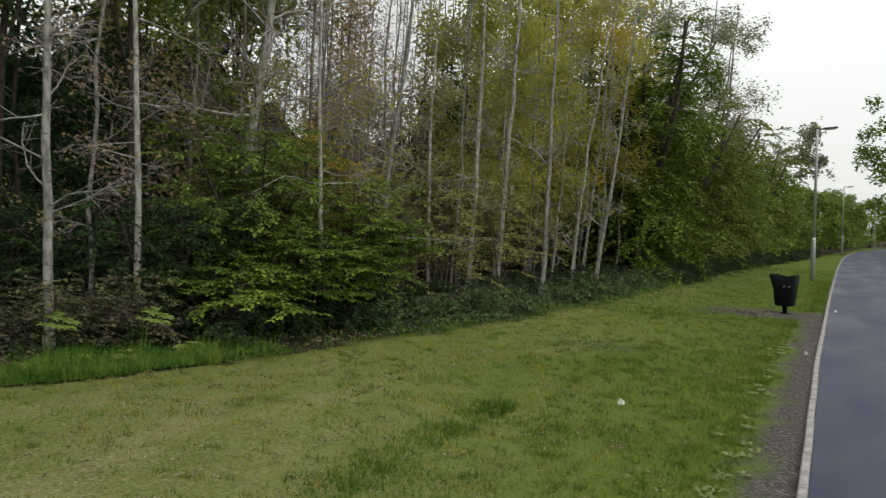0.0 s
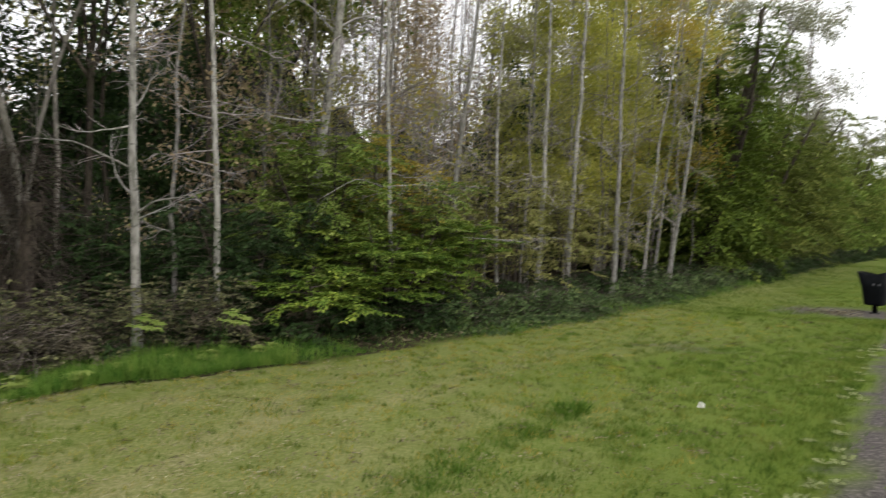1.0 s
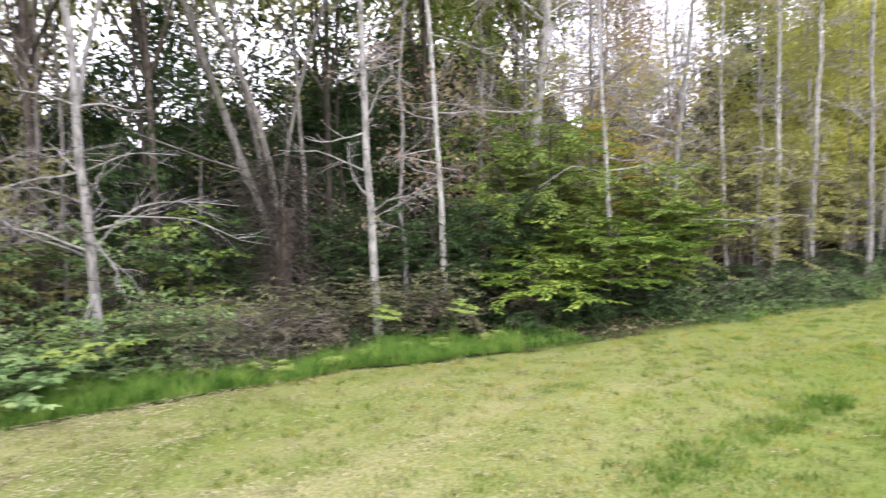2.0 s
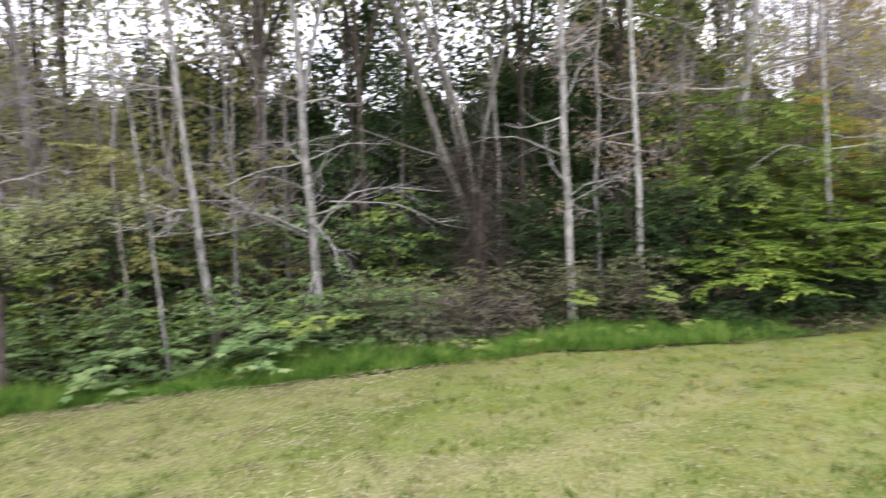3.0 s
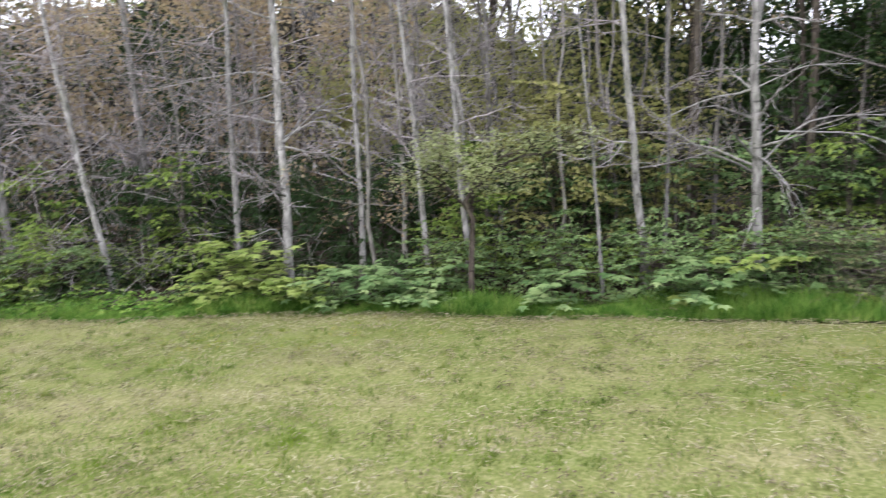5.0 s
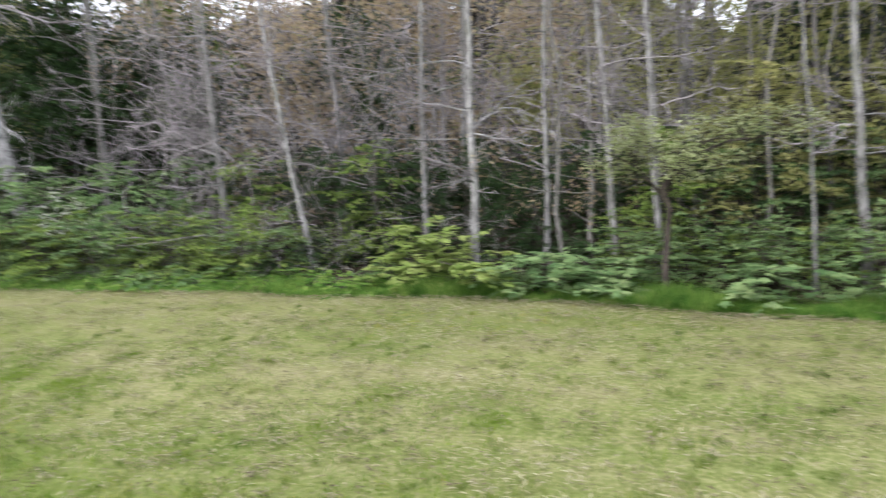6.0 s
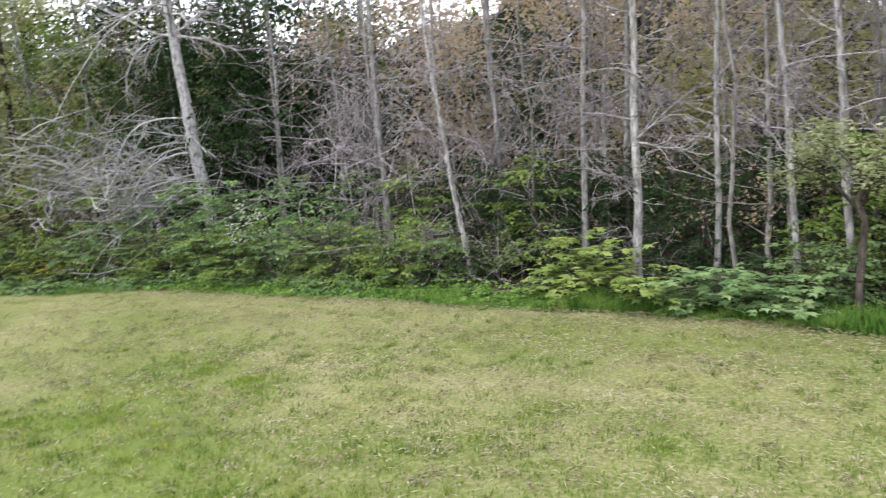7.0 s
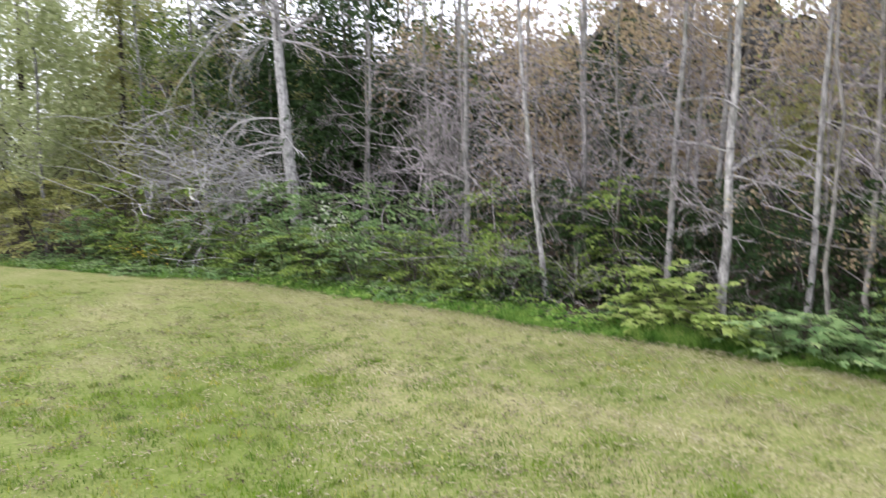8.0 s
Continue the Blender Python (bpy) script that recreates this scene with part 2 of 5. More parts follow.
def empty(name, x, y, z, label, category, group="", rz=0.0):
    ob = new(name)
    ob.matrix_world = pose(x, y, z, 0, 0, rz)
    ob.empty_display_size = 0.2
    return tagged(ob, label, category, group)


def tube(heap, pts, radii, sides=5):
    pts, radii = np.asarray(pts, float), np.asarray(radii, float)
    way = np.gradient(pts, axis=0)
    way /= np.linalg.norm(way, axis=1, keepdims=True) + 1e-9
    up = np.array((0.31, 0.95, 0.05)) if abs(way[0, 2]) > 0.7 else np.array((0.05, 0.1, 1.0))
    a = np.cross(way, up)
    a /= np.linalg.norm(a, axis=1, keepdims=True) + 1e-9
    b = np.cross(way, a)
    ang = np.arange(sides) * 2 * np.pi / sides
    ring = np.cos(ang)[None, :, None] * a[:, None] + np.sin(ang)[None, :, None] * b[:, None]
    v = (pts[:, None] + ring * radii[:, None, None]).reshape(-1, 3)
    k = np.arange(len(pts) - 1)[:, None] * sides
    i = np.arange(sides)[None]
    j = (i + 1) % sides
    f = np.stack([k + i, k + j, k + sides + j, k + sides + i], -1).reshape(-1, 4)
    heap.add(v, f)


def leaves(heap, rng, at, way, length, width, flat=0.0):
    """Folded leaves at the given places; flat: how far they lie level."""
    n = len(at)
    way = way / (np.linalg.norm(way, axis=1, keepdims=True) + 1e-9)
    nor = rng.normal(size=(n, 3))
    nor = nor * (1 - flat) + np.array((0, 0, 1.6)) * flat
    side = np.cross(way, nor)
    side /= np.linalg.norm(side, axis=1, keepdims=True) + 1e-9
    nor = np.cross(side, way)
    L = (length * rng.uniform(0.65, 1.25, n))[:, None]
    W = (width * rng.uniform(0.7, 1.2, n))[:, None]
    base, tip = at, at + way * L - np.array((0, 0, 0.12)) * L
    mid = at + way * L * 0.45
    lift = nor * W * 0.22
    v = np.stack([base, mid + side * W * 0.5 + lift, tip, mid - side * W * 0.5 + lift], 1).reshape(-1, 3)
    k = np.arange(n)[:, None] * 4
    heap.add(v, np.concatenate([k + [[0, 1, 2]], k + [[0, 2, 3]]]))


def bent(rng, start, way, length, steps, wobble, droop=0.0):
    """A wandering line from start."""
    pts, p, w = [np.array(start)], np.array(start, float), np.array(way, float)
    w /= np.linalg.norm(w)
    for _ in range(steps):
        w = w + rng.normal(size=3) * wobble
        w[2] -= droop
        w /= np.linalg.norm(w)
        p = p + w * length / steps
        pts.append(p)
    return np.array(pts)


# ---------------------------------------------------------------- ground
def spaced(parts):
    out = []
    for a, b, step in parts:
        out += list(np.arange(a, b, step))
    return np.array(out)


def ground_sheet():
    xs = np.concatenate([[-420, -200, -90, -45, -28], spaced([(-20, -9, 0.8), (-9, 0.6, 0.16), (0.6, 6, 0.6)]), [7, 9, 14, 25, 60, 160, 420]])
    ys = np.concatenate([[-420, -200, -90, -50, -32], spaced([(-24, -12, 0.4), (-12, 14, 0.16), (14, 34, 0.3), (34, 90, 1.5)]), [95, 110, 140, 200, 420]])
    X, Y = np.meshgrid(xs, ys)
    Z = land(X, Y)
    kx = kerb_x(Y)
    under = (X > kx + 0.03) & (X < kx + 3.1)
    Z = Z - 0.06 * under
    # dark floor colour starts early along the cut, painting its thin edge shadow
    cut = (Y > 0.3) & (Y < 7.5) & (np.sin(Y * 3.3 + 2 * np.sin(Y * 0.8)) > -0.45)
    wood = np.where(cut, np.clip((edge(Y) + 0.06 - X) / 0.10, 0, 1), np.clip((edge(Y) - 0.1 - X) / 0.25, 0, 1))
    Z = Z - 0.03 * np.clip((edge(Y) + 0.08 - X) / 0.1, 0, 1) * np.clip((X - edge(Y) + 0.5) / 0.3, 0, 1)
    h = Heap()
    w = len(xs)
    r, c = np.mgrid[0:len(ys) - 1, 0:w - 1]
    k = (r * w + c).ravel()[:, None]
    h.add(np.stack([X, Y, Z], -1).reshape(-1, 3), k + np.array([[0, 1, w + 1, w]]))
    ob = new("ground", h.mesh("ground", ground_material(), True))
    soil = ob.data.attributes.new("soil", "FLOAT", "POINT")
    d = kx - X
    rng = np.random.default_rng(5)
    rough = rng.normal(size=X.shape) * 0.06
    strip = np.clip((0.33 * np.clip((15.7 - Y) / 0.6, 0, 1) + 0.04 + rough - d) / 0.10, 0, 1) * (d > -0.2)
    patch = np.clip(2.2 - 1.6 * np.hypot((X + 1.05) / 1.15, (Y - 14.75) / 0.75) + rough * 4, 0, 1)
    patch = np.maximum(patch, np.clip(1.5 - 1.6 * np.hypot((X + 2.1) / 0.7, (Y - 14.3) / 0.4) + rough * 5, 0, 0.8))
    patch = np.maximum(patch, np.clip(1.0 - 1.5 * np.hypot((X + 2.7) / 1.0, (Y - 9.2) / 0.55) + rough * 6, 0, 0.5))
    soil.data.foreach_set("value", np.clip(np.maximum(strip, patch), 0, 1).ravel())
    green = ob.data.attributes.new("lush", "FLOAT", "POINT")
    green.data.foreach_set("value", lushness(X, Y).ravel())
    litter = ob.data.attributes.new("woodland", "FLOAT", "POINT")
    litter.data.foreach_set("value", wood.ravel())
    return tagged(ob, "mown yellow-green lawn sloping down to a woodland floor", "ground", kind="structure")


def ground_material():
    m, n, l, p = shader("lawn_and_soil", 0.95, 0.05)
    fine, mid, big = noisy(n, l, 34, 8), noisy(n, l, 2.2, 6, stretch=(1, 0.4, 1)), noisy(n, l, 0.55, 4)
    r1 = ramp(n, [(0.30, (0.04, 0.05, 0.017)), (0.5, (0.15, 0.158, 0.057)), (0.70, (0.31, 0.275, 0.165))])
    r2 = ramp(n, [(0.32, (0.105, 0.145, 0.03)), (0.5, (0.165, 0.182, 0.06)), (0.68, (0.245, 0.225, 0.115))])
    l.new(fine.outputs[0], r1.inputs[0])
    l.new(mid.outputs[0], r2.inputs[0])
    grass = mixed(n, l, r1.outputs[0], r2.outputs[0], 0.5)
    r3 = ramp(n, [(0.56, (0, 0, 0)), (0.75, (0.4, 0.4, 0.4))])
    l.new(big.outputs[0], r3.inputs[0])
    lush = n.new("ShaderNodeAttribute")
    lush.attribute_name = "lush"
    both = n.new("ShaderNodeMath")
    both.operation = "MAXIMUM"
    l.new(r3.outputs[0], both.inputs[0])
    l.new(lush.outputs["Fac"], both.inputs[1])
    grass = mixed(n, l, grass, (0.078, 0.118, 0.016), both.outputs[0])
    at = n.new("ShaderNodeAttribute")
    at.attribute_name = "soil"
    rs = ramp(n, [(0.3, (0.035, 0.032, 0.031)), (0.55, (0.085, 0.077, 0.072)), (0.75, (0.19, 0.175, 0.16))])
    l.new(fine.outputs[0], rs.inputs[0])
    col = mixed(n, l, grass, rs.outputs[0], at.outputs["Fac"])
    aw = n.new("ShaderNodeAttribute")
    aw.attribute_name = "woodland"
    # dark litter floor, lowered further to deepen the shade under the trees
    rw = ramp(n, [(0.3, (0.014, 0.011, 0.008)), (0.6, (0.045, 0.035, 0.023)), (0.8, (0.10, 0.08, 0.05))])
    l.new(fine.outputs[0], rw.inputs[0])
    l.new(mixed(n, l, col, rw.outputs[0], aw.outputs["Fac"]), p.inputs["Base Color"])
    bump(n, l, p, fine.outputs[0], 0.8, 0.03)
    return m


ground_sheet()


def asphalt_material():
    m, n, l, p = shader("asphalt", 0.6, 0.38)
    fine, mid = noisy(n, l, 160, 4), noisy(n, l, 1.1, 5, stretch=(1, 0.35, 1))
    r = ramp(n, [(0.3, (0.008, 0.010, 0.027)), (0.7, (0.020, 0.024, 0.066))])
    l.new(fine.outputs[0], r.inputs[0])
    r2 = ramp(n, [(0.35, (0.009, 0.011, 0.029)), (0.7, (0.020, 0.024, 0.066))])
    l.new(mid.outputs[0], r2.inputs[0])
    l.new(mixed(n, l, r.outputs[0], r2.outputs[0], 0.55), p.inputs["Base Color"])
    rr = ramp(n, [(0.3, (0.45, 0.45, 0.45)), (0.7, (0.7, 0.7, 0.7))])
    l.new(mid.outputs[0], rr.inputs[0])
    l.new(rr.outputs[0], p.inputs["Roughness"])
    bump(n, l, p, fine.outputs[0], 0.35, 0.006)
    return m


def path_sheet():
    ys = spaced([(-40, 30, 0.5), (30, 170, 1.0)])
    t = np.linspace(0.03, 3.0, 9)
    X = kerb_x(ys)[:, None] + t[None]
    Y = np.repeat(ys[:, None], len(t), 1)
    Z = fall(X, Y) + 0.012 - 0.02 * ((t - 1.5) / 1.5)[None] ** 2
    h = Heap()
    w = len(t)
    r, c = np.mgrid[0:len(ys) - 1, 0:w - 1]
    k = (r * w + c).ravel()[:, None]
    h.add(np.stack([X, Y, Z], -1).reshape(-1, 3), k + np.array([[0, 1, w + 1, w]]))
    ob = new("path", h.mesh("path", asphalt_material(), True))
    tagged(ob, "dark blue-grey asphalt footpath, slightly damp", "path", kind="structure")


path_sheet()


# ---------------------------------------------------------------- street furniture
def lathe(profile, sides=14):
    bm = bmesh.new()
    rings = []
    for r, z in profile:
        rings.append([bm.verts.new((r * math.cos(a), r * math.sin(a), z)) for a in (2 * math.pi * i / sides for i in range(sides))])
    for lo, hi in zip(rings, rings[1:]):
        for i in range(sides):
            bm.faces.new((lo[i], lo[(i + 1) % sides], hi[(i + 1) % sides], hi[i])).smooth = True
    bm.faces.new(rings[0][::-1])
    bm.faces.new(rings[-1])
    return bm


def box(sx, sy, sz, m=None, bevel=0.0):
    bm = bmesh.new()
    bmesh.ops.create_cube(bm, size=1, matrix=(m or Matrix()) @ Matrix.Diagonal((sx, sy, sz, 1)))
    if bevel:
        bmesh.ops.bevel(bm, geom=bm.edges[:], offset=bevel, segments=2, affect="EDGES")
    return bm


def street_lamp(x, y, height, label):
    lamp = empty("street_lamp", x, y, float(land(x, y)), label, "street lamp", "lamps along the path")
    lamp.matrix_world = pose(x, y, float(land(x, y)), 0, -2.6, 0)
    part("base_section", lathe([(0.066, -0.05), (0.066, 1.35), (0.056, 1.42)]), STEEL, lamp)
    part("column", lathe([(0.048, 1.40), (0.040, height - 0.02), (0.030, height)]), STEEL, lamp)
    part("access_door", box(0.012, 0.085, 0.42, pose(-0.064, 0, 0.75), 0.004), STEEL, lamp)
    part("bracket", box(0.16, 0.05, 0.05, pose(0.07, 0, height + 0.01), 0.01), LAMP_GREY, lamp)
    head = part("lamp_head", box(0.46, 0.20, 0.05, pose(0.37, 0, height + 0.03, 0, -3, 0), 0.02), LAMP_GREY, lamp, "flat dark grey lantern")
    part("lens", box(0.32, 0.15, 0.02, pose(0.38, 0, height - 0.012, 0, -3, 0), 0.005), LENS, head)
    return lamp


street_lamp(-0.95, 26.0, 5.0, "tall galvanised steel lamp column with a flat lantern, on grass")
street_lamp(-0.45, 58.7, 5.0, "tall galvanised steel lamp column, farther along the path")
street_lamp(2.4, 92.0, 5.0, "galvanised steel lamp column, far off beside the path")


def litter_bin(x, y):
    b = empty("litter_bin", x, y, float(land(x, y)), "black plastic litter bin with open flared top on short post", "litter bin")
    b.matrix_world = pose(x, y, float(land(x, y)), 0, -2.6, -14) @ Matrix.Scale(0.87, 4)
    bm = bmesh.new()
    n, rings = 28, []
    for z, half, lip in ((0.17, 0.14, 0), (0.18, 0.172, 0), (0.22, 0.186, 0), (0.55, 0.218, 0.2), (0.88, 0.25, 1), (0.88, 0.234, 1), (0.55, 0.202, 0.2), (0.22, 0.17, 0)):
        ring = []
        for i in range(n):
            a = 2 * math.pi * i / n
            c, s = math.cos(a), math.sin(a)
            k = half / max(abs(c), abs(s)) ** 0.85
            flare = 0.10 * max(0, -c) ** 2 * lip * lip
            dip = lip * lip * -0.075 * max(0, 1 - abs(c) * 1.25)
            ring.append(bm.verts.new((k * c - flare, k * s * 0.9, z + dip)))
        rings.append(ring)
    for lo, hi in zip(rings, rings[1:]):
        for i in range(n):
            bm.faces.new((lo[i], lo[(i + 1) % n], hi[(i + 1) % n], hi[i])).smooth = True
    bm.faces.new(rings[0][::-1])
    bm.faces.new(rings[-1])
    body = part("body", bm, BIN_BLACK, b)
    part("post", lathe([(0.05, -0.05), (0.05, 0.16), (0.09, 0.17), (0.09, 0.19)], 12), BIN_BLACK, b)
    for dx in (-0.05, 0.06):
        part("sticker", box(0.034, 0.006, 0.045, pose(0.09 + dx, -0.232, 0.62, -5, 0, 0)), STICKER, body, "small worn grey-white sticker")
    part("base_plate", box(0.2, 0.2, 0.02, pose(0, 0, 0.0), 0.004), BIN_BLACK, b)


litter_bin(-0.95, 14.98)


# ---------------------------------------------------------------- trees
def bough(rng, wood, tips, start, way, length, r, level, wobble=0.13, droop=0.0, forks=4):
    """A limb with side twigs; the ends of the twigs are gathered in tips."""
    line = bent(rng, start, way, length, 4, wobble, droop)
    tube(wood, line, np.linspace(r, max(0.002, r * 0.35), len(line)), 4 if r > 0.011 else 3)
    side_twigs(rng, wood, tips, line, length, r, level, wobble, droop, forks)


def twiglet(wood, p, q, mid, r):
    """A thin pointed twig from p over mid to q."""
    d = q - p
    s = np.cross(d, (0.3, 0.2, 0.9))
    s /= np.linalg.norm(s) + 1e-9
    t = np.cross(d, s)
    t /= np.linalg.norm(t) + 1e-9
    a, c = (s, -0.5 * s + 0.87 * t, -0.5 * s - 0.87 * t), r * 0.75
    wood.add([p + a[0] * r, p + a[1] * r, p + a[2] * r, mid + a[0] * c, mid + a[1] * c, mid + a[2] * c, q],
             [(0, 1, 4), (0, 4, 3), (1, 2, 5), (1, 5, 4), (2, 0, 3), (2, 3, 5), (3, 4, 6), (4, 5, 6), (5, 3, 6)])


def side_twigs(rng, wood, tips, line, length, r, level, wobble, droop, forks):
    steps = len(line) - 1
    for k in range(forks):
        q = rng.uniform(0.15, 1.0)
        i = min(int(q * steps), steps - 1)
        p = line[i] + (line[i + 1] - line[i]) * (q * steps - i)
        w = (line[i + 1] - line[i]) / (length / steps)
        turn = rng.normal(size=3)
        turn -= w * (turn @ w)
        turn /= np.linalg.norm(turn) + 1e-6
        w = w * 0.75 + turn * rng.uniform(0.45, 0.9)
        L = length * rng.uniform(0.34, 0.62) * (1.2 - 0.5 * q)
        if level > 1:
            bough(rng, wood, tips, p, w, L, max(0.003, r * 0.55), level - 1, wobble * 1.15, droop, max(3, forks - 1))
        else:
            w /= np.linalg.norm(w)
            L = min(L, 0.55)
            mid = p + w * L * 0.5
            end = mid + (w + rng.normal(size=3) * 0.22 - (0, 0, droop * 2)) * L * 0.5
            twiglet(wood, p, end, mid, max(0.0022, min(0.0045, r * 0.5)))
            tips.append(end)
            tips.append(mid)


def tree_meshes(seed, height, d, lean=(0, 0), curve=0.02, n_limbs=14, limb_from=1.25, limb_len=1.2, up=0.25, forks=7, droop=0.0,
                leaf_n=0, leaf=(0.06, 0.045), spread=0.09, bark=None, twig=None, foliage=None, level=2, low=4.2, flat=0.25, limb_r=0.32, fork_at=0.0):
    """Meshes of one tree that stands at the origin. Most limbs start between limb_from and low."""
    rng = np.random.default_rng(seed)
    bark, twig = bark or GREY_BARK, twig or TWIG
    trunk, crown, tips, out = Heap(), Heap(), [], []
    k = 16
    z = np.linspace(-0.12, height, k)
    wob = np.cumsum(rng.normal(size=(k, 2)) * curve, 0)
    wob -= wob[1]
    line = np.column_stack([lean[0] * z + wob[:, 0], lean[1] * z + wob[:, 1], z])
    rad = d / 2 * (1.0 - 0.82 * np.clip(z / height, 0, 1) ** 0.9) * (1 + 0.45 * np.exp(-np.clip(z, 0, 9) / 0.12))
    tube(trunk, line, rad, 10)
    out.append(("trunk", trunk.mesh("trunk", bark, True)))

    def limb(p, w, L, r):
        h = Heap()
        ln = bent(rng, p, w, L, 6, 0.14, droop)
        tube(h, ln, np.linspace(r, max(0.003, r * 0.3), len(ln)), 5)
        h.mark()
        side_twigs(rng, h, tips, ln, L, r, level, 0.15, droop, forks)
        out.append(("limb", h.mesh("limb", bark if r > 0.012 else twig, True, twig)))

    if fork_at:
        p = np.array([np.interp(fork_at, z, line[:, 0]), np.interp(fork_at, z, line[:, 1]), fork_at])
        limb(p, np.array((0.02, 0.22, 1.0)), height * 0.4, np.interp(fork_at, z, rad) * 0.8)
    for i in range(n_limbs):
        h = rng.uniform(limb_from, low) if rng.random() < 0.78 else rng.uniform(low, height * 0.96)
        p = np.array([np.interp(h, z, line[:, 0]), np.interp(h, z, line[:, 1]), h])
        a = rng.uniform(0, 2 * np.pi)
        w = np.array((math.cos(a), math.sin(a), up + rng.normal() * 0.28))
        limb(p, w, limb_len * rng.uniform(0.5, 1.25) * (1.0 - 0.4 * h / height), max(0.005, np.interp(h, z, rad) * limb_r))
    if leaf_n:
        pos = np.array(tips)[rng.integers(0, len(tips), leaf_n)] + rng.normal(size=(leaf_n, 3)) * spread
        leaves(crown, rng, pos, rng.normal(size=(leaf_n, 3)) * (1, 1, 0.5), leaf[0], leaf[1], flat)
        out.append(("crown", crown.mesh("crown", foliage or GREEN)))
    return out


def plant(name, meshes, x, y, label, category="tree", group="", turn=0.0, sink=0.0):
    ob = empty(name, x, y, float(land(x, y)) - sink, label, category, group, turn)
    for kind, me in meshes:
        child = new(kind, me)
        child.parent = ob
        if kind in ("foliage", "brushwood"):
            tagged(child, kind="stuff")
    return ob


def edge_tree(seed, x, y, lean, d, label, height=9.0, name="birch_tree", **more):
    more.setdefault("bark", PALE_BARK)
    plant(name, tree_meshes(seed, height, d, lean, **more), x, y, label, "tree", "trees along the wood's edge")


PALE = "slender pale grey birch with bare side twigs at the wood's edge"
SPARSE = "slender pale birch with a few olive leaves at the wood's edge"
few = dict(leaf_n=300, foliage=OLIVE, leaf=(0.05, 0.04))
some = dict(leaf_n=1000, foliage=OLIVE, leaf=(0.06, 0.046), spread=0.10)

edge_tree(11, -7.11, 4.15, (0.018, -0.030), 0.105, "slender pale birch with bare twigs, above yellow-green herbs", n_limbs=13, limb_from=0.9, limb_len=1.1, level=1, bark=BIRCH_BARK)
edge_tree(12, -8.34, 5.36, (0.036, -0.002), 0.068, "thin wavy grey sapling with rusty buds in the wood", curve=0.05, leaf_n=350, foliage=RUST, n_limbs=12)
edge_tree(13, -7.58, 5.53, (-0.001, -0.056), 0.09, "slender pale birch with rusty young leaves", leaf_n=260, foliage=RUST, limb_len=1.0, limb_from=2.0, level=1, bark=BIRCH_BARK)
edge_tree(14, -8.77, 8.03, (0.083, 0.039), 0.21, "stout leaning grey tree with forked limbs", 11, n_limbs=12, limb_from=2.6, limb_len=2.0, low=5, fork_at=4.4, **few, bark=BIRCH_BARK)
edge_tree(15, -7.02, 8.39, (-0.026, -0.068), 0.082, "slender pale birch rising out of a green bush", n_limbs=14, limb_from=1.9, leaf_n=700, foliage=AMBER, leaf=(0.055, 0.042), bark=BIRCH_BARK)
edge_tree(16, -7.42, 10.19, (0.093, 0.024), 0.125, SPARSE, n_limbs=14, limb_from=1.5, low=5, **some, bark=BIRCH_BARK)
edge_tree(17, -7.45, 12.20, (0.015, -0.032), 0.095, SPARSE, n_limbs=14, limb_from=1.2, low=5, **some, bark=BIRCH_BARK)
edge_tree(18, -6.86, 12.89, (-0.002, -0.041), 0.12, SPARSE, n_limbs=14, limb_from=1.2, low=5, **some, bark=BIRCH_BARK)
edge_tree(19, -6.37, 13.23, (0.033, -0.023), 0.13, SPARSE, n_limbs=16, limb_from=1.2, low=6, **some, bark=BIRCH_BARK)
edge_tree(20, -5.75, 14.28, (0.022, -0.028), 0.112, SPARSE, n_limbs=16, limb_from=1.2, low=6, **some, bark=BIRCH_BARK)
edge_tree(21, -6.11, 17.01, (0.085, -0.006), 0.087, SPARSE, n_limbs=14, limb_from=1.4, low=6, **some, bark=BIRCH_BARK)
edge_tree(22, -6.51, 19.04, (0.054, -0.018), 0.097, SPARSE, n_limbs=14, limb_from=1.4, low=6, **some)
edge_tree(23, -5.59, 17.44, (0.093, -0.006), 0.115, SPARSE, n_limbs=14, limb_from=1.4, low=6, **some, bark=BIRCH_BARK)
edge_tree(31, -7.87, 1.25, (0.016, -0.042), 0.118, "pale grey birch forking above, with dead boughs at its foot", n_limbs=16, limb_len=1.3, fork_at=2.75, level=1, forks=7)
edge_tree(32, -8.35, 0.12, (0.017, -0.064), 0.10, PALE, n_limbs=12)
edge_tree(33, -8.93, 0.39, (0.023, 0.010), 0.06, PALE, 7, n_limbs=10)
edge_tree(34, -7.80, -0.41, (0.018, -0.048), 0.045, "thin pale birch sapling among green shrubs", 5, n_limbs=8, limb_len=0.7, level=1)
edge_tree(35, -8.61, -2.58, (0.020, -0.037), 0.08, PALE, n_limbs=12)
edge_tree(36, -11.03, -1.96, (0.018, -0.025), 0.08, SPARSE, **some)
edge_tree(37, -10.99, -1.61, (0.032, -0.110), 0.07, SPARSE, **some)
edge_tree(38, -10.10, -2.17, (0.029, -0.085), 0.09, SPARSE, **few)
edge_tree(41, -8.13, -4.32, (-0.002, 0.025), 0.12, "pale grey birch with arching bare boughs", n_limbs=13, limb_from=1.0, limb_len=1.3)
edge_tree(42, -8.79, -5.35, (-0.017, 0.045), 0.10, PALE, n_limbs=12)
edge_tree(43, -9.58, -7.19, (0.008, -0.016), 0.112, PALE, n_limbs=12)
edge_tree(44, -8.83, -3.55, (-0.000, 0.032), 0.085, PALE, n_limbs=12)
edge_tree(45, -9.54, -2.83, (0.018, -0.023), 0.072, PALE, n_limbs=12)
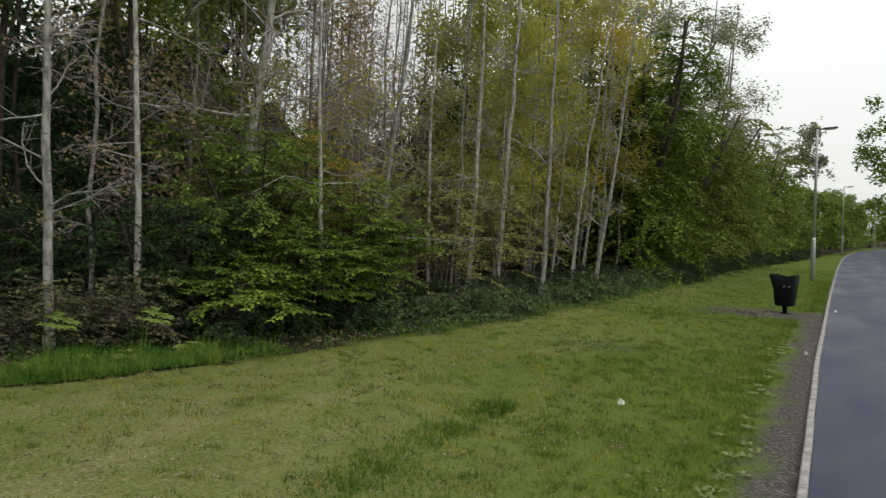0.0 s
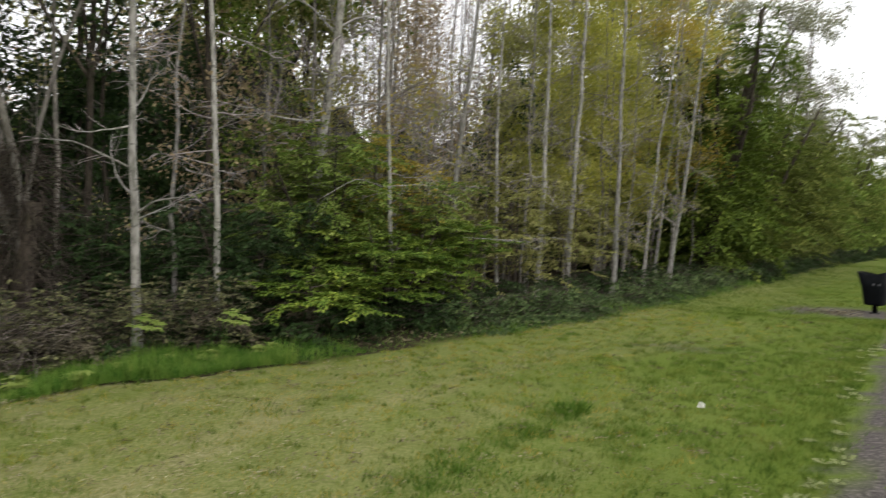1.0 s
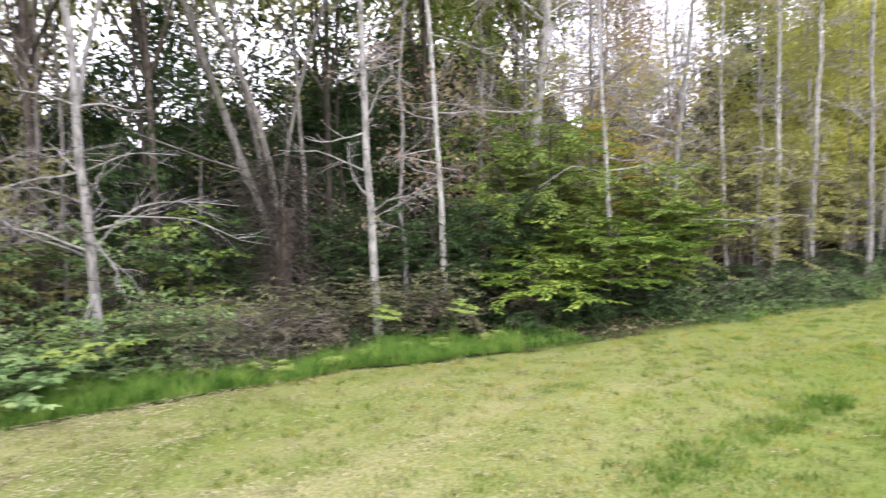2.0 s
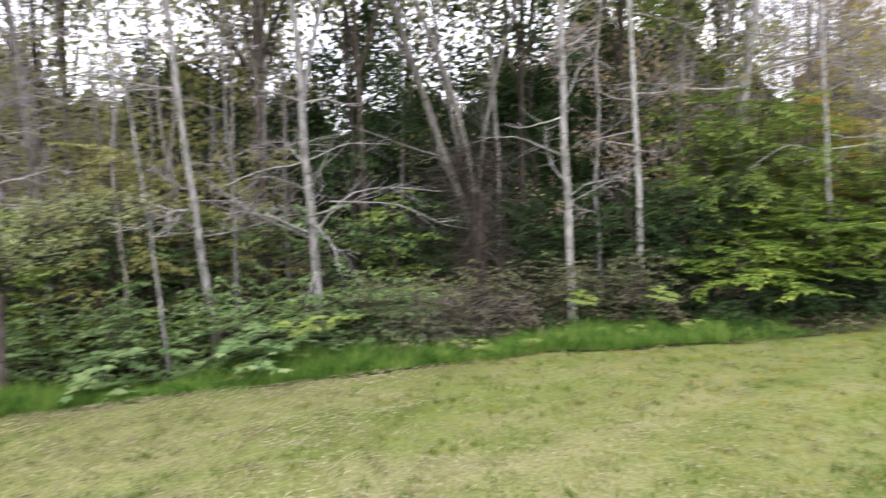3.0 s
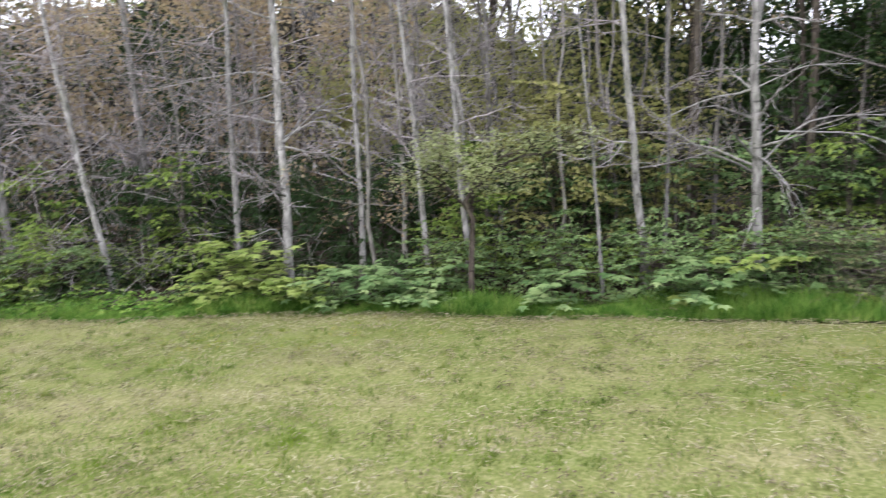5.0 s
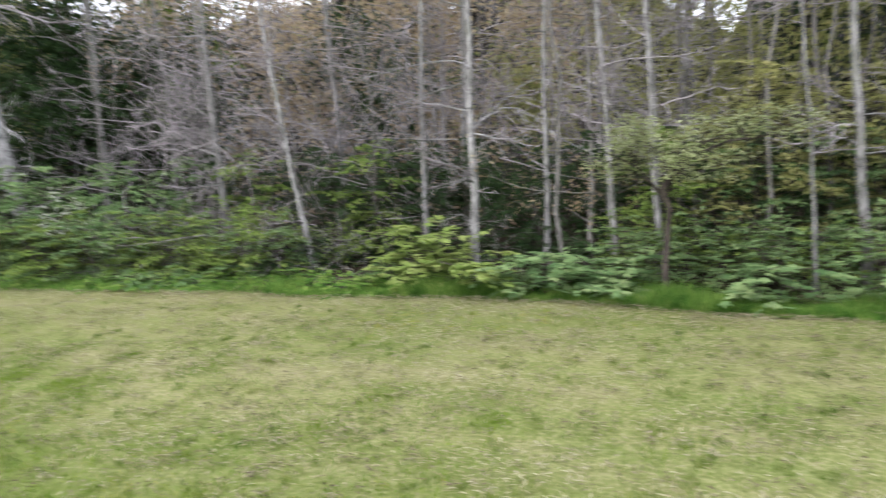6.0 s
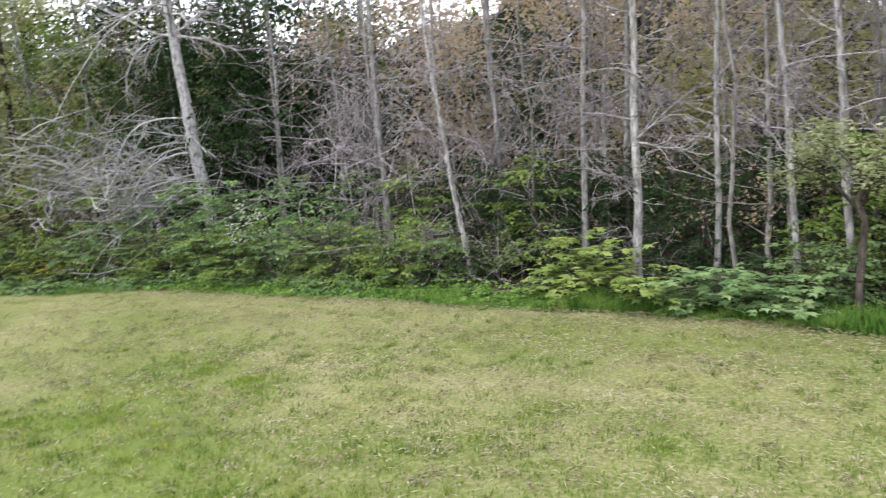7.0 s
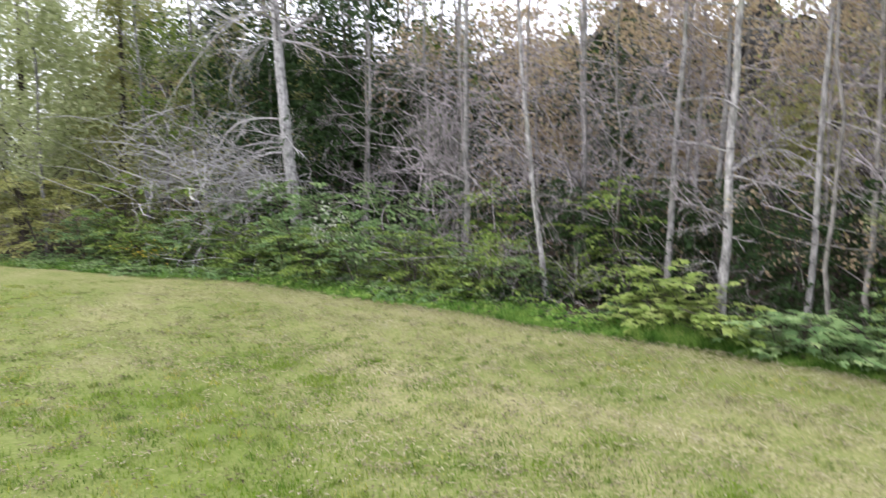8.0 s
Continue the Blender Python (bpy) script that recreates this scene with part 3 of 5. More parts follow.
edge_tree(46, -8.60, -2.04, (0.018, -0.028), 0.09, PALE, n_limbs=12)
edge_tree(47, -9.96, -1.74, (0.018, -0.033), 0.062, PALE, n_limbs=12)
edge_tree(48, -8.13, -6.86, (0.056, -0.087), 0.083, PALE, n_limbs=12)
edge_tree(49, -8.47, -8.76, (-0.017, 0.012), 0.123, PALE, n_limbs=14)
edge_tree(50, -7.74, -12.47, (0.03, -0.105), 0.30, "leaning pale birch with masses of bare white twigs", 10, n_limbs=4, limb_len=1.6, limb_from=3.9, low=5.5, bark=WHITE_BARK)
edge_tree(51, -8.89, -11.90, (-0.026, 0.010), 0.09, PALE, n_limbs=12)
edge_tree(52, -9.18, -10.43, (-0.007, -0.003), 0.086, PALE, n_limbs=12)


# bare twiggy trees and thin poles between the others
bare = tree_meshes(215, 9.5, 0.075, (0, 0), 0.03, 24, 1.6, 1.5, 0.5, 6, bark=GREY_BARK, low=6.5)
for x, y in ((-8.4, 11.6), (-8.9, 10.3), (-10.5, 13.0), (-11.5, 14.5), (-12.5, 16.0), (-11.8, 12.4), (-13.0, 14.4), (-12.2, 17.2), (-10.0, 14.5), (-11.0, 15.8), (-12.0, 18.6), (-9.3, 13.2), (-11.6, 13.6), (-8.6, 13.5), (-9.5, 16.2), (-8.3, 19.0), (-10.2, 20.5), (-9.2, 23.0), (-10.4, 12.0), (-11.2, 17.5),  (-11.6, 22.0), (-10.39, -5.79), (-9.86, -8.47), (-10.43, -11.20), (-9.12, -13.54)):
    plant("bare_tree", bare, x, y, "tall bare tree with a haze of fine mauve-grey twigs", "tree", "trees inside the wood", (x * 71 + y * 37) % 360)
thicket = tree_meshes(217, 8.4, 0.06, (0, 0), 0.04, 40, 1.5, 1.7, 0.55, 8, bark=TWIG, low=7)
for x, y in ((-12.6, 13.4), (-13.4, 15.8), (-12.9, 18.0), (-12.0, 19.8), (-10.9, 14.4), (-11.8, 16.3)):
    plant("bare_tree", thicket, x, y, "bare tree thick with fine mauve-brown twigs", "tree", "trees inside the wood", (x * 71 + y * 37) % 360)
pole = tree_meshes(216, 7.5, 0.055, (0.012, -0.02), 0.035, 6, 2.6, 0.6, 0.5, 3, bark=GREY_BARK, low=5, level=1)
for x, y in ((-6.5, 15.1), (-6.2, 15.9), (-6.9, 16.2), (-6.4, 18.2), (-6.0, 18.9), (-6.8, 19.6), (-5.9, 20.2), (-7.4, 17.6), (-6.6, 11.7), (-10.0, -1.2), (-10.4, -0.6), (-9.6, -0.2), (-10.8, 0.3), (-9.9, -1.9), (-10.6, -2.3), (-10.9, -1.0), (-10.2, 0.7), (-9.9, -2.7), (-7.83, -3.06), (-9.07, -6.23), (-8.9, -0.9), (-8.82, -9.32)):
    plant("thin_sapling", pole, x, y, "thin pale sapling pole with few bare twigs", "tree", "trees inside the wood", (x * 53 + y * 91) % 360)


# the brown many-stemmed tree, with dead brush hanging round its foot
def stemmed_tree(x, y):
    rng = np.random.default_rng(60)
    t = empty("stemmed_tree", x, y, float(land(x, y)), "brown many-stemmed tree with dead brush round its foot", "tree")
    h = Heap()
    tube(h, bent(rng, (0, 0, -0.1), (0.05, 0.05, 1), 1.9, 6, 0.05), np.linspace(0.16, 0.12, 7), 10)
    put("trunk", h, BROWN_BARK, t, smooth=True)
    tips = []
    for w, L, r, z0 in (((0.02, -0.30, 1), 5.5, 0.06, 1.1), ((0.02, -0.17, 1), 6, 0.048, 1.6), ((0.05, 0.06, 1), 5, 0.03, 1.5), ((-0.2, -0.1, 1), 5, 0.04, 1.2)):
        h = Heap()
        ln = bent(rng, (0, 0, z0), w, L, 8, 0.05)
        tube(h, ln, np.linspace(r, r * 0.35, len(ln)), 8)
        side_twigs(rng, h, tips, ln, L * 0.55, r * 0.5, 2, 0.16, 0.02, 9)
        put("stem", h, GREY_BARK, t, smooth=True)
    brush = Heap()
    for i in range(640):
        a, z = rng.uniform(0, 6.28), rng.uniform(0.3, 2.5)
        p = np.array((math.cos(a) * 0.16, math.sin(a) * 0.16, z))
        tube(brush, bent(rng, p, (math.cos(a), math.sin(a), rng.uniform(-0.9, 0.4)), rng.uniform(0.25, 0.95), 3, 0.35, 0.10), [0.009, 0.006, 0.005, 0.002], 3)
    tagged(put("dead_brush", brush, BROWN_BARK, t), kind="stuff")
    c = Heap()
    pos = np.array(tips)[rng.integers(0, len(tips), 160)] + rng.normal(size=(160, 3)) * 0.15
    leaves(c, rng, pos, rng.normal(size=(160, 3)), 0.05, 0.04, 0.2)
    tagged(put("foliage", c, RUST, t), kind="stuff")


stemmed_tree(-8.93, 3.72)


# ---------------------------------------------------------------- foliage in sprays
def spray_meshes(seed, r, h, n, leaf, material, gap=0.035, droop=0.06, z0=0.12, stem_r=0.012, top=0.35, wood=None, wide=0.72, fan=4, flat=0.8, lobes=False, rise=1.0):
    """A shrub or low tree of level, fanned sprays of leaves, layer over layer, at the origin."""
    g = np.random.default_rng(seed)
    fol, out = Heap(), []
    stems = max(2, min(7, int(r * 4)))
    heads, wands, fine = [], [], Heap()
    for i in range(stems):
        a = 2 * np.pi * (i + g.random()) / stems
        s = Heap()
        ln = bent(g, (0.06 * math.cos(a), 0.06 * math.sin(a), -0.06), (0.42 * r / h * math.cos(a), 0.42 * r / h * math.sin(a), 1), h * g.uniform(0.75, 1.0), 5, 0.07)
        tube(s, ln, np.linspace(stem_r, stem_r * 0.3, 6), 6)
        heads.append(ln)
        wands.append(s)
    at, way = [], []
    for i in range(n):
        ln = heads[g.integers(stems)]
        q = z0 + (1 - z0) * g.random() ** 0.85
        f = q * 5
        k = min(int(f), 4)
        p = ln[k] + (ln[k + 1] - ln[k]) * (f - k)
        a = g.uniform(0, 2 * np.pi)
        reach = r * (1 - (1 - top) * max(0, q - 0.35) / 0.65) * g.uniform(0.45, 1.05)
        main = bent(g, p, (math.cos(a), math.sin(a), g.uniform(-0.05, 0.45) * rise), reach, 5, 0.10 * (0.4 + 0.6 * rise), droop)
        tube(fine, main[[0, 2, 5]], [0.006, 0.0045, 0.002], 3)
        lines = [main[2:]]
        for j in range(fan):
            m = g.integers(1, 5)
            w = main[m + 1] - main[m] if m < 5 else main[m] - main[m - 1]
            w = w / np.linalg.norm(w)
            b = (1 if j % 2 else -1) * g.uniform(0.5, 0.95)
            w = np.array((w[0] * math.cos(b) - w[1] * math.sin(b), w[0] * math.sin(b) + w[1] * math.cos(b), w[2]))
            lines.append(bent(g, main[m], w, reach * g.uniform(0.25, 0.5), 3, 0.08, droop))
        for sub in lines:
            seg = np.linalg.norm(np.diff(sub, axis=0), axis=1)
            run = np.concatenate([[0], np.cumsum(seg)])
            m = max(2, int(run[-1] / gap))
            u = (np.arange(m) + g.random(m) * 0.6) / m * run[-1]
            pts = np.column_stack([np.interp(u, run, sub[:, c]) for c in range(3)])
            d = sub[-1] - sub[0]
            d = d / (np.linalg.norm(d) + 1e-6)
            side = np.array((-d[1], d[0], 0))
            sg = np.where(np.arange(m) % 2, 1, -1)[:, None]
            at.append(pts)
            way.append(d * 0.75 + side * sg * 0.8 + g.normal(size=(m, 3)) * (0.15, 0.15, 0.22))
    at, way = np.concatenate(at), np.concatenate(way)
    at[:, 2] = np.maximum(at[:, 2], 0.04)
    lobed(fol, g, at, way, leaf) if lobes else leaves(fol, g, at, way, leaf, leaf * wide, flat)
    out += [("stem", s.mesh("stem", wood or BROWN_BARK, True)) for s in wands]
    out.append(("brushwood", fine.mesh("brushwood", wood or BROWN_BARK)))
    out.append(("foliage", fol.mesh("foliage", material)))
    return out


def lobed(heap, rng, at, way, size):
    """Level, five-lobed leaves as of a sycamore."""
    n = len(at)
    way = way * (1, 1, 0.25)
    way /= np.linalg.norm(way, axis=1, keepdims=True) + 1e-9
    nor = rng.normal(size=(n, 3)) * 0.22 + (0, 0, 1)
    side = np.cross(way, nor)
    side /= np.linalg.norm(side, axis=1, keepdims=True) + 1e-9
    up = np.cross(side, way)
    s = (size * rng.uniform(0.6, 1.25, n))[:, None]
    ring = []
    for u, v, w in ((0, 0, 0), (0.05, 0.42, -0.06), (0.28, 0.22, 0.0), (0.62, 0.52, -0.1), (0.60, 0.17, 0.0), (1.0, 0, -0.14), (0.60, -0.17, 0.0), (0.62, -0.52, -0.1), (0.28, -0.22, 0.0), (0.05, -0.42, -0.06)):
        ring.append(at + (way * u + side * v + up * w) * s)
    v = np.stack(ring, 1).reshape(-1, 3)
    k = np.arange(n)[:, None] * 10
    heap.add(v, np.concatenate([k + [q] for q in ((0, 1, 2), (0, 2, 4), (2, 3, 4), (0, 4, 5), (0, 5, 6), (0, 6, 8), (6, 7, 8), (0, 8, 9))]))


def twig_heap(seed, r, h, n, length, material, thick=0.004, flatness=0.5):
    """A tangle of thin dry stems at the origin."""
    g = np.random.default_rng(seed)
    heap = Heap()
    for i in range(n):
        p = g.normal(size=3) * (r * 0.45, r * 0.45, 0) + (0, 0, g.uniform(0, h * 0.75))
        w = g.normal(size=3) * (1, 1, flatness) + (0, 0, 0.25)
        L = length * g.uniform(0.4, 1.3)
        tube(heap, bent(g, p, w, L, 4, 0.2, 0.05), np.array([1, 0.9, 0.75, 0.55, 0.3]) * thick * g.uniform(0.6, 1.3), 3)
    for f in heap.v:
        f[:, 2] = np.maximum(f[:, 2], 0.01)
    return [("brushwood", heap.mesh("brushwood", material))]


# ---------------------------------------------------------------- the wood behind
rng = np.random.default_rng(77)
proto = []
for s, (bark, mat, n, ln, hgt, d, lf) in enumerate((
        (GREY_BARK, OLIVE, 12, 1100, 9, 0.085, 0.06), (GREY_BARK, RUST, 13, 900, 9, 0.07, 0.055), (GREY_BARK, OLIVE, 13, 900, 10, 0.09, 0.055),
        (BROWN_BARK, DARK, 12, 2200, 8, 0.09, 0.09), (GREY_BARK, GREEN, 12, 1500, 9, 0.10, 0.08), (GREY_BARK, RUST, 16, 240, 9, 0.06, 0.05))):
    # twigs take the darker grey bark, colouring in the wood's interior shade
    proto.append(tree_meshes(200 + s, hgt, d, (0, 0), 0.03, n - 1, 0.35, 1.3, 0.4, 5, leaf_n=ln, foliage=mat, bark=bark, twig=GREY_BARK, leaf=(lf, lf * 0.75), spread=0.11, low=5.5))
LABELS = ("thin grey woodland tree with olive young leaves", "thin grey woodland tree with rusty young leaves", "tall grey woodland tree with olive young leaves",
          "dark ivy-clad woodland tree", "young woodland tree with fresh green leaves", "thin bare woodland tree with many grey twigs")


def mix_at(y):
    """Which kinds of tree grow at this stretch of the wood."""
    if y < -13:
        return [0.35, 0.05, 0.15, 0.10, 0.30, 0.05]
    if y < -9:
        return [0.12, 0.28, 0.15, 0.10, 0.10, 0.25]
    if y < -2.5:
        return [0.12, 0.30, 0.13, 0.07, 0.05, 0.33]
    if y < 2:
        return [0.40, 0.12, 0.18, 0.15, 0.05, 0.10]
    if y < 8:
        return [0.10, 0.15, 0.05, 0.45, 0.20, 0.05]
    return [0.45, 0.15, 0.25, 0.05, 0.10, 0.0]


count = 57
for i in range(count):
    y = -19 + 46 * (i + rng.random()) / count
    back = 1.9 + 7.5 * rng.random() ** 1.2
    if 1.5 < y < 8:
        back += 1.6
    pr = np.array(mix_at(y))
    k = int(rng.choice(6, p=pr / pr.sum()))
    if k == 3 and back < 3.0:
        back += 2.0
    plant("woodland_tree", proto[k], float(edge(y)) - back, y, LABELS[k], "tree", "trees inside the wood", rng.uniform(0, 360))


def mass(seed, r, h, n, leaf, material, hollow=0.55, lift=0.1, lobes_n=26, flat=0.45, girth=0.18, lobe=0.42, dome=False):
    """A ragged heap of leaf clumps on a trunk, at the origin."""
    g = np.random.default_rng(seed)
    trunk, fol, out = Heap(), Heap(), []
    lobes = g.normal(size=(lobes_n, 3)) * (r * 0.55, r * 0.55, h * 0.28) + (0, 0, h * 0.5)
    lobes[:, 2] = np.clip(lobes[:, 2], lift * h, h)
    if dome:
        q = (np.arange(lobes_n) + g.random(lobes_n)) / lobes_n
        a, rad = g.uniform(0, 2 * np.pi, lobes_n), r * 0.8 * np.sqrt(g.uniform(0.15, 1, lobes_n)) * np.minimum(1, 1.35 * np.sqrt(1.02 - q))
        lobes = np.column_stack([rad * np.cos(a), rad * np.sin(a), h * (0.06 + 0.86 * q)])
    far = np.hypot(lobes[:, 0], lobes[:, 1])
    lobes[:, :2] *= np.minimum(1, 0.8 * r / np.maximum(far, 0.01))[:, None]
    ln = bent(g, (0, 0, -0.1), (0, 0, 1), h * 0.85, 7, 0.04)
    tube(trunk, ln, np.linspace(girth, 0.02, 8), 8)
    out.append(("trunk", trunk.mesh("trunk", BROWN_BARK, True)))
    for q in lobes[:7]:
        s = Heap()
        p = ln[int(np.clip(q[2] / h * 7 - 1, 1, 6))]
        b = bent(g, p, q - p, np.linalg.norm(q - p), 4, 0.08)
        tube(s, b, np.linspace(0.03, 0.006, 5), 5)
        out.append(("limb", s.mesh("limb", BROWN_BARK, True)))
    pick = g.integers(0, len(lobes), n)
    off = g.normal(size=(n, 3))
    off *= (g.uniform(hollow, 1.0, n) / np.linalg.norm(off, axis=1))[:, None] * np.array((r * lobe, r * lobe, h * lobe * 0.4))
    pos = lobes[pick] + off
    pos[:, 2] = np.maximum(pos[:, 2], 0.03)
    leaves(fol, g, pos, off * (1, 1, 0.4) + g.normal(size=(n, 3)) * 0.15 * r, leaf, leaf * 0.72, flat)
    out.append(("foliage", fol.mesh("foliage", material)))
    return out


deep = [mass(300 + s, 2.3, (5.8, 6.2, 5.2, 5.8, 5.4)[s], (4200, 4200, 7400, 4200, 5200)[s], (0.16, 0.15, 0.115, 0.15, 0.13)[s], m, girth=0.1, hollow=0.1, lobes_n=34) for s, m in enumerate((DARK, OLIVE, DARK, RUST, OLIVE))]
DEEP_LABELS = ("dense dark evergreen tree deep in the wood", "olive-leaved tree deep in the wood", "dense dark ivy-grown tree deep in the wood", "brownish young-leaved tree deep in the wood", "low olive-leaved tree deep in the wood")
low_deep = mass(335, 1.9, 2.9, 3200, 0.11, OLIVE, girth=0.05, hollow=0.1, lobes_n=26)
for row, (back, step) in enumerate(((7.0, 2.05),)):
    y = -21.0 + row
    while y < 36:
        dark = -13.5 < y < -11.5 or 0.5 < y < 9
        k = 2 if 0.5 < y < 5.5 else 4 if -5 < y <= 0.5 else int(rng.choice((0, 2))) if dark else int(rng.choice((0, 1, 2, 3), p=[0.2, 0.1, 0.15, 0.55])) if -11.5 < y < -4.5 else int(rng.choice((0, 1, 2, 3), p=[0.35, 0.2, 0.25, 0.2]))
        gap = -3.6 < y < -1.9
        if not gap:
            low = 11.2 < y < 18.6
            plant("deep_tree", low_deep if low else deep[k], float(edge(y)) - back - 1.5 * rng.random(), y, "low olive bush under bare trees in the wood" if low else DEEP_LABELS[k], "tree", "trees inside the wood", rng.uniform(0, 360))
        y += step * rng.uniform(0.8, 1.2)

for x, y in ((-9.66, -14.76), (-9.35, -13.35), (-10.6, -13.0), (-8.9, -15.6)):
    plant("deep_tree", deep[2], x, y, "dense dark evergreen behind the leaning birch", "tree", "trees inside the wood", rng.uniform(0, 360))

tall_dark = mass(333, 2.3, 9.5, 6500, 0.14, DARK, girth=0.12, hollow=0.1, lift=0.08, lobes_n=44, lobe=0.3)
for x, y in ((-9.9, -15.9), (-10.6, -14.2)):
    plant("deep_tree", tall_dark, x, y, "tall dense dark evergreen at the wood's end", "tree", "trees inside the wood", (x * 37 + y * 53) % 360)

# added tall trees, crowns above the view, there to shade the wood's interior
shade_canopy = [mass(310 + s, 2.6, 10.0, 3600, 0.15, m, hollow=0.1, lift=0.66, lobes_n=20, girth=0.06) for s, m in enumerate((GREEN, OLIVE))]
y = -1.6
while y < 9.5:
    k = int(rng.random() < 0.5)
    for back in (4.6, 7.6) if y < 3 else (7.0,):
        plant("canopy_tree", shade_canopy[k], float(edge(y)) - back - 1.6 * rng.random(), y + 0.6 * rng.normal(), ("added woodland tree with an unseen green crown, shading the wood", "added woodland tree with an unseen olive crown, shading the wood")[k], "tree", "trees inside the wood", rng.uniform(0, 360))
    y += 2.5 * rng.uniform(0.85, 1.15)
for x, y in ((-9.7, 2.3), (-9.9, 4.9), (-9.6, 6.9), (-11.6, 10.4), (-10.2, 0.9)):
    plant("canopy_tree", shade_canopy[0], x, y, "added tree with an unseen green crown, shading the wood's edge", "tree", "trees inside the wood", (x * 61 + y * 83) % 360)


# the wood's far side, closing the view with a sheet coloured as dark shade
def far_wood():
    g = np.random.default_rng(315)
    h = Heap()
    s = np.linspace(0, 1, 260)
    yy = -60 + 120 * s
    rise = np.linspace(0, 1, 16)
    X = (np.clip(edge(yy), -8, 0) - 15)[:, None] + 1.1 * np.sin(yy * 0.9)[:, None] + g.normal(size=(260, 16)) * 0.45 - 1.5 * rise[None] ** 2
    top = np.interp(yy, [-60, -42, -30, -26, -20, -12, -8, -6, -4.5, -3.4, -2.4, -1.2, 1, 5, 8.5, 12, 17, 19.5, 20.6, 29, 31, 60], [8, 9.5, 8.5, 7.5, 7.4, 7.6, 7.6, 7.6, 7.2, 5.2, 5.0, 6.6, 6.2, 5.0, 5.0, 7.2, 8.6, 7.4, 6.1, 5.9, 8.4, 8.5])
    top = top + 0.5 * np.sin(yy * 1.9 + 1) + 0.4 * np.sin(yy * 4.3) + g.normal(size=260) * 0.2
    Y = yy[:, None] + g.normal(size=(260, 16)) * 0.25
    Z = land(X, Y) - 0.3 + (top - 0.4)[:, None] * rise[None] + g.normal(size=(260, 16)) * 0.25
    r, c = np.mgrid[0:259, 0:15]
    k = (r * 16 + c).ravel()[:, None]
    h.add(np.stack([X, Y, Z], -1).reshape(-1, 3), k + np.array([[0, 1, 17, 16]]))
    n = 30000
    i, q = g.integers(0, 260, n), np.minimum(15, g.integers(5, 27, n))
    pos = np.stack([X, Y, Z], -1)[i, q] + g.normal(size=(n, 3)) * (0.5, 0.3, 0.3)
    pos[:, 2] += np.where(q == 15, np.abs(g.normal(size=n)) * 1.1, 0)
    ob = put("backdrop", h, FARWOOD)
    tagged(ob, "dark sheet standing in for the shaded far side of the wood", "wood", kind="structure")
    f = Heap()
    rusty = (np.sin(pos[:, 1] * 0.8) + np.sin(pos[:, 2] * 1.3 + pos[:, 1] * 0.3) + g.normal(size=n) * 0.6) > 0.9
    leaves(f, g, pos[~rusty], g.normal(size=(n, 3))[~rusty], 0.17, 0.13, 0.3)
    tagged(put("far_foliage", f, MIDGREEN), "olive leaves on the far side of the wood", "foliage", kind="stuff")
    f = Heap()
    leaves(f, g, pos[rusty], g.normal(size=(n, 3))[rusty], 0.15, 0.11, 0.3)
    tagged(put("far_foliage", f, RUST), "rusty young leaves on the far side of the wood", "foliage", kind="stuff")


far_wood()

# green broadleaved trees farther along
greens = [spray_meshes(320, 2.7, 8.8, 420, 0.15, GREEN, 0.085, 0.11, 0.05, 0.13, 0.3, fan=5), spray_meshes(321, 2.8, 6.9, 330, 0.16, MIDGREEN, 0.09, 0.11, 0.06, 0.12, 0.45, fan=5),
          mass(322, 3.0, 6.0, 6000, 0.2, FRESH, 0.55, 0.04, 60, 0.7, 0.16, 0.17, True), mass(323, 3.0, 5.2, 3200, 0.3, FRESH, 0.55, 0.04, 44, 0.7, 0.16, 0.19, True), mass(324, 2.9, 4.4, 2600, 0.3, GREEN, 0.5, 0.04, 40, 0.7, 0.16, 0.19, True)]
for x, y, k in ((-5.9, 21.6, 0), (-6.9, 24.4, 0), (-6.0, 27.2, 1), (-6.0, 31.0, 1), (-5.6, 34.5, 1), (-5.2, 38.5, 2), (-4.9, 42.5, 1), (-4.6, 47, 2), (-4.2, 51.5, 3), (-3.6, 56, 4), (-3.2, 61, 3), (-2.6, 67, 3), (-1.6, 75, 2),
                (-0.4, 84, 2), (2.0, 96, 2), (7.5, 106, 4), (12.5, 112, 3), (17, 104, 4), (13, 88, 4), (19, 96, 3), (9.5, 78, 4), (7.0, 66, 4), (-0.5, 99, 4), (4.4, 104, 4), (0.5, 113, 3)):
    plant("broadleaved_tree", greens[k], x, y, ("tall dark green sycamore in drooping layers of leaves", "bright green broadleaved tree in drooping layers of leaves", "dense bright green broadleaved tree with foliage to the ground",
          "dense bright green broadleaved tree with foliage to the ground", "low dense green tree with foliage to the ground")[k], "tree", "green trees beside the path", rng.uniform(0, 360))
tall_crowns = [mass(328 + s, 2.4, 11.0, 5200, 0.13, m, 0.2, 0.3, 60, 0.5, 0.1, 0.2) for s, m in enumerate((OLIVE, AMBER, MIDGREEN))]
for x, y, k in ((-8.4, 26.5, 0), (-9.6, 24.0, 2), (-8.0, 23.0, 1), (-10.6, 27.5, 0), (-11.5, 23.0, 2), (-7.6, 29.5, 2), (-9.6, 20.0, 0)):
    plant("young_tree", tall_crowns[k], x, y, ("tall tree with a full olive crown", "tall tree with an amber-yellow crown", "tall tree with a mid-green crown")[k], "tree", "trees in young leaf", rng.uniform(0, 360))
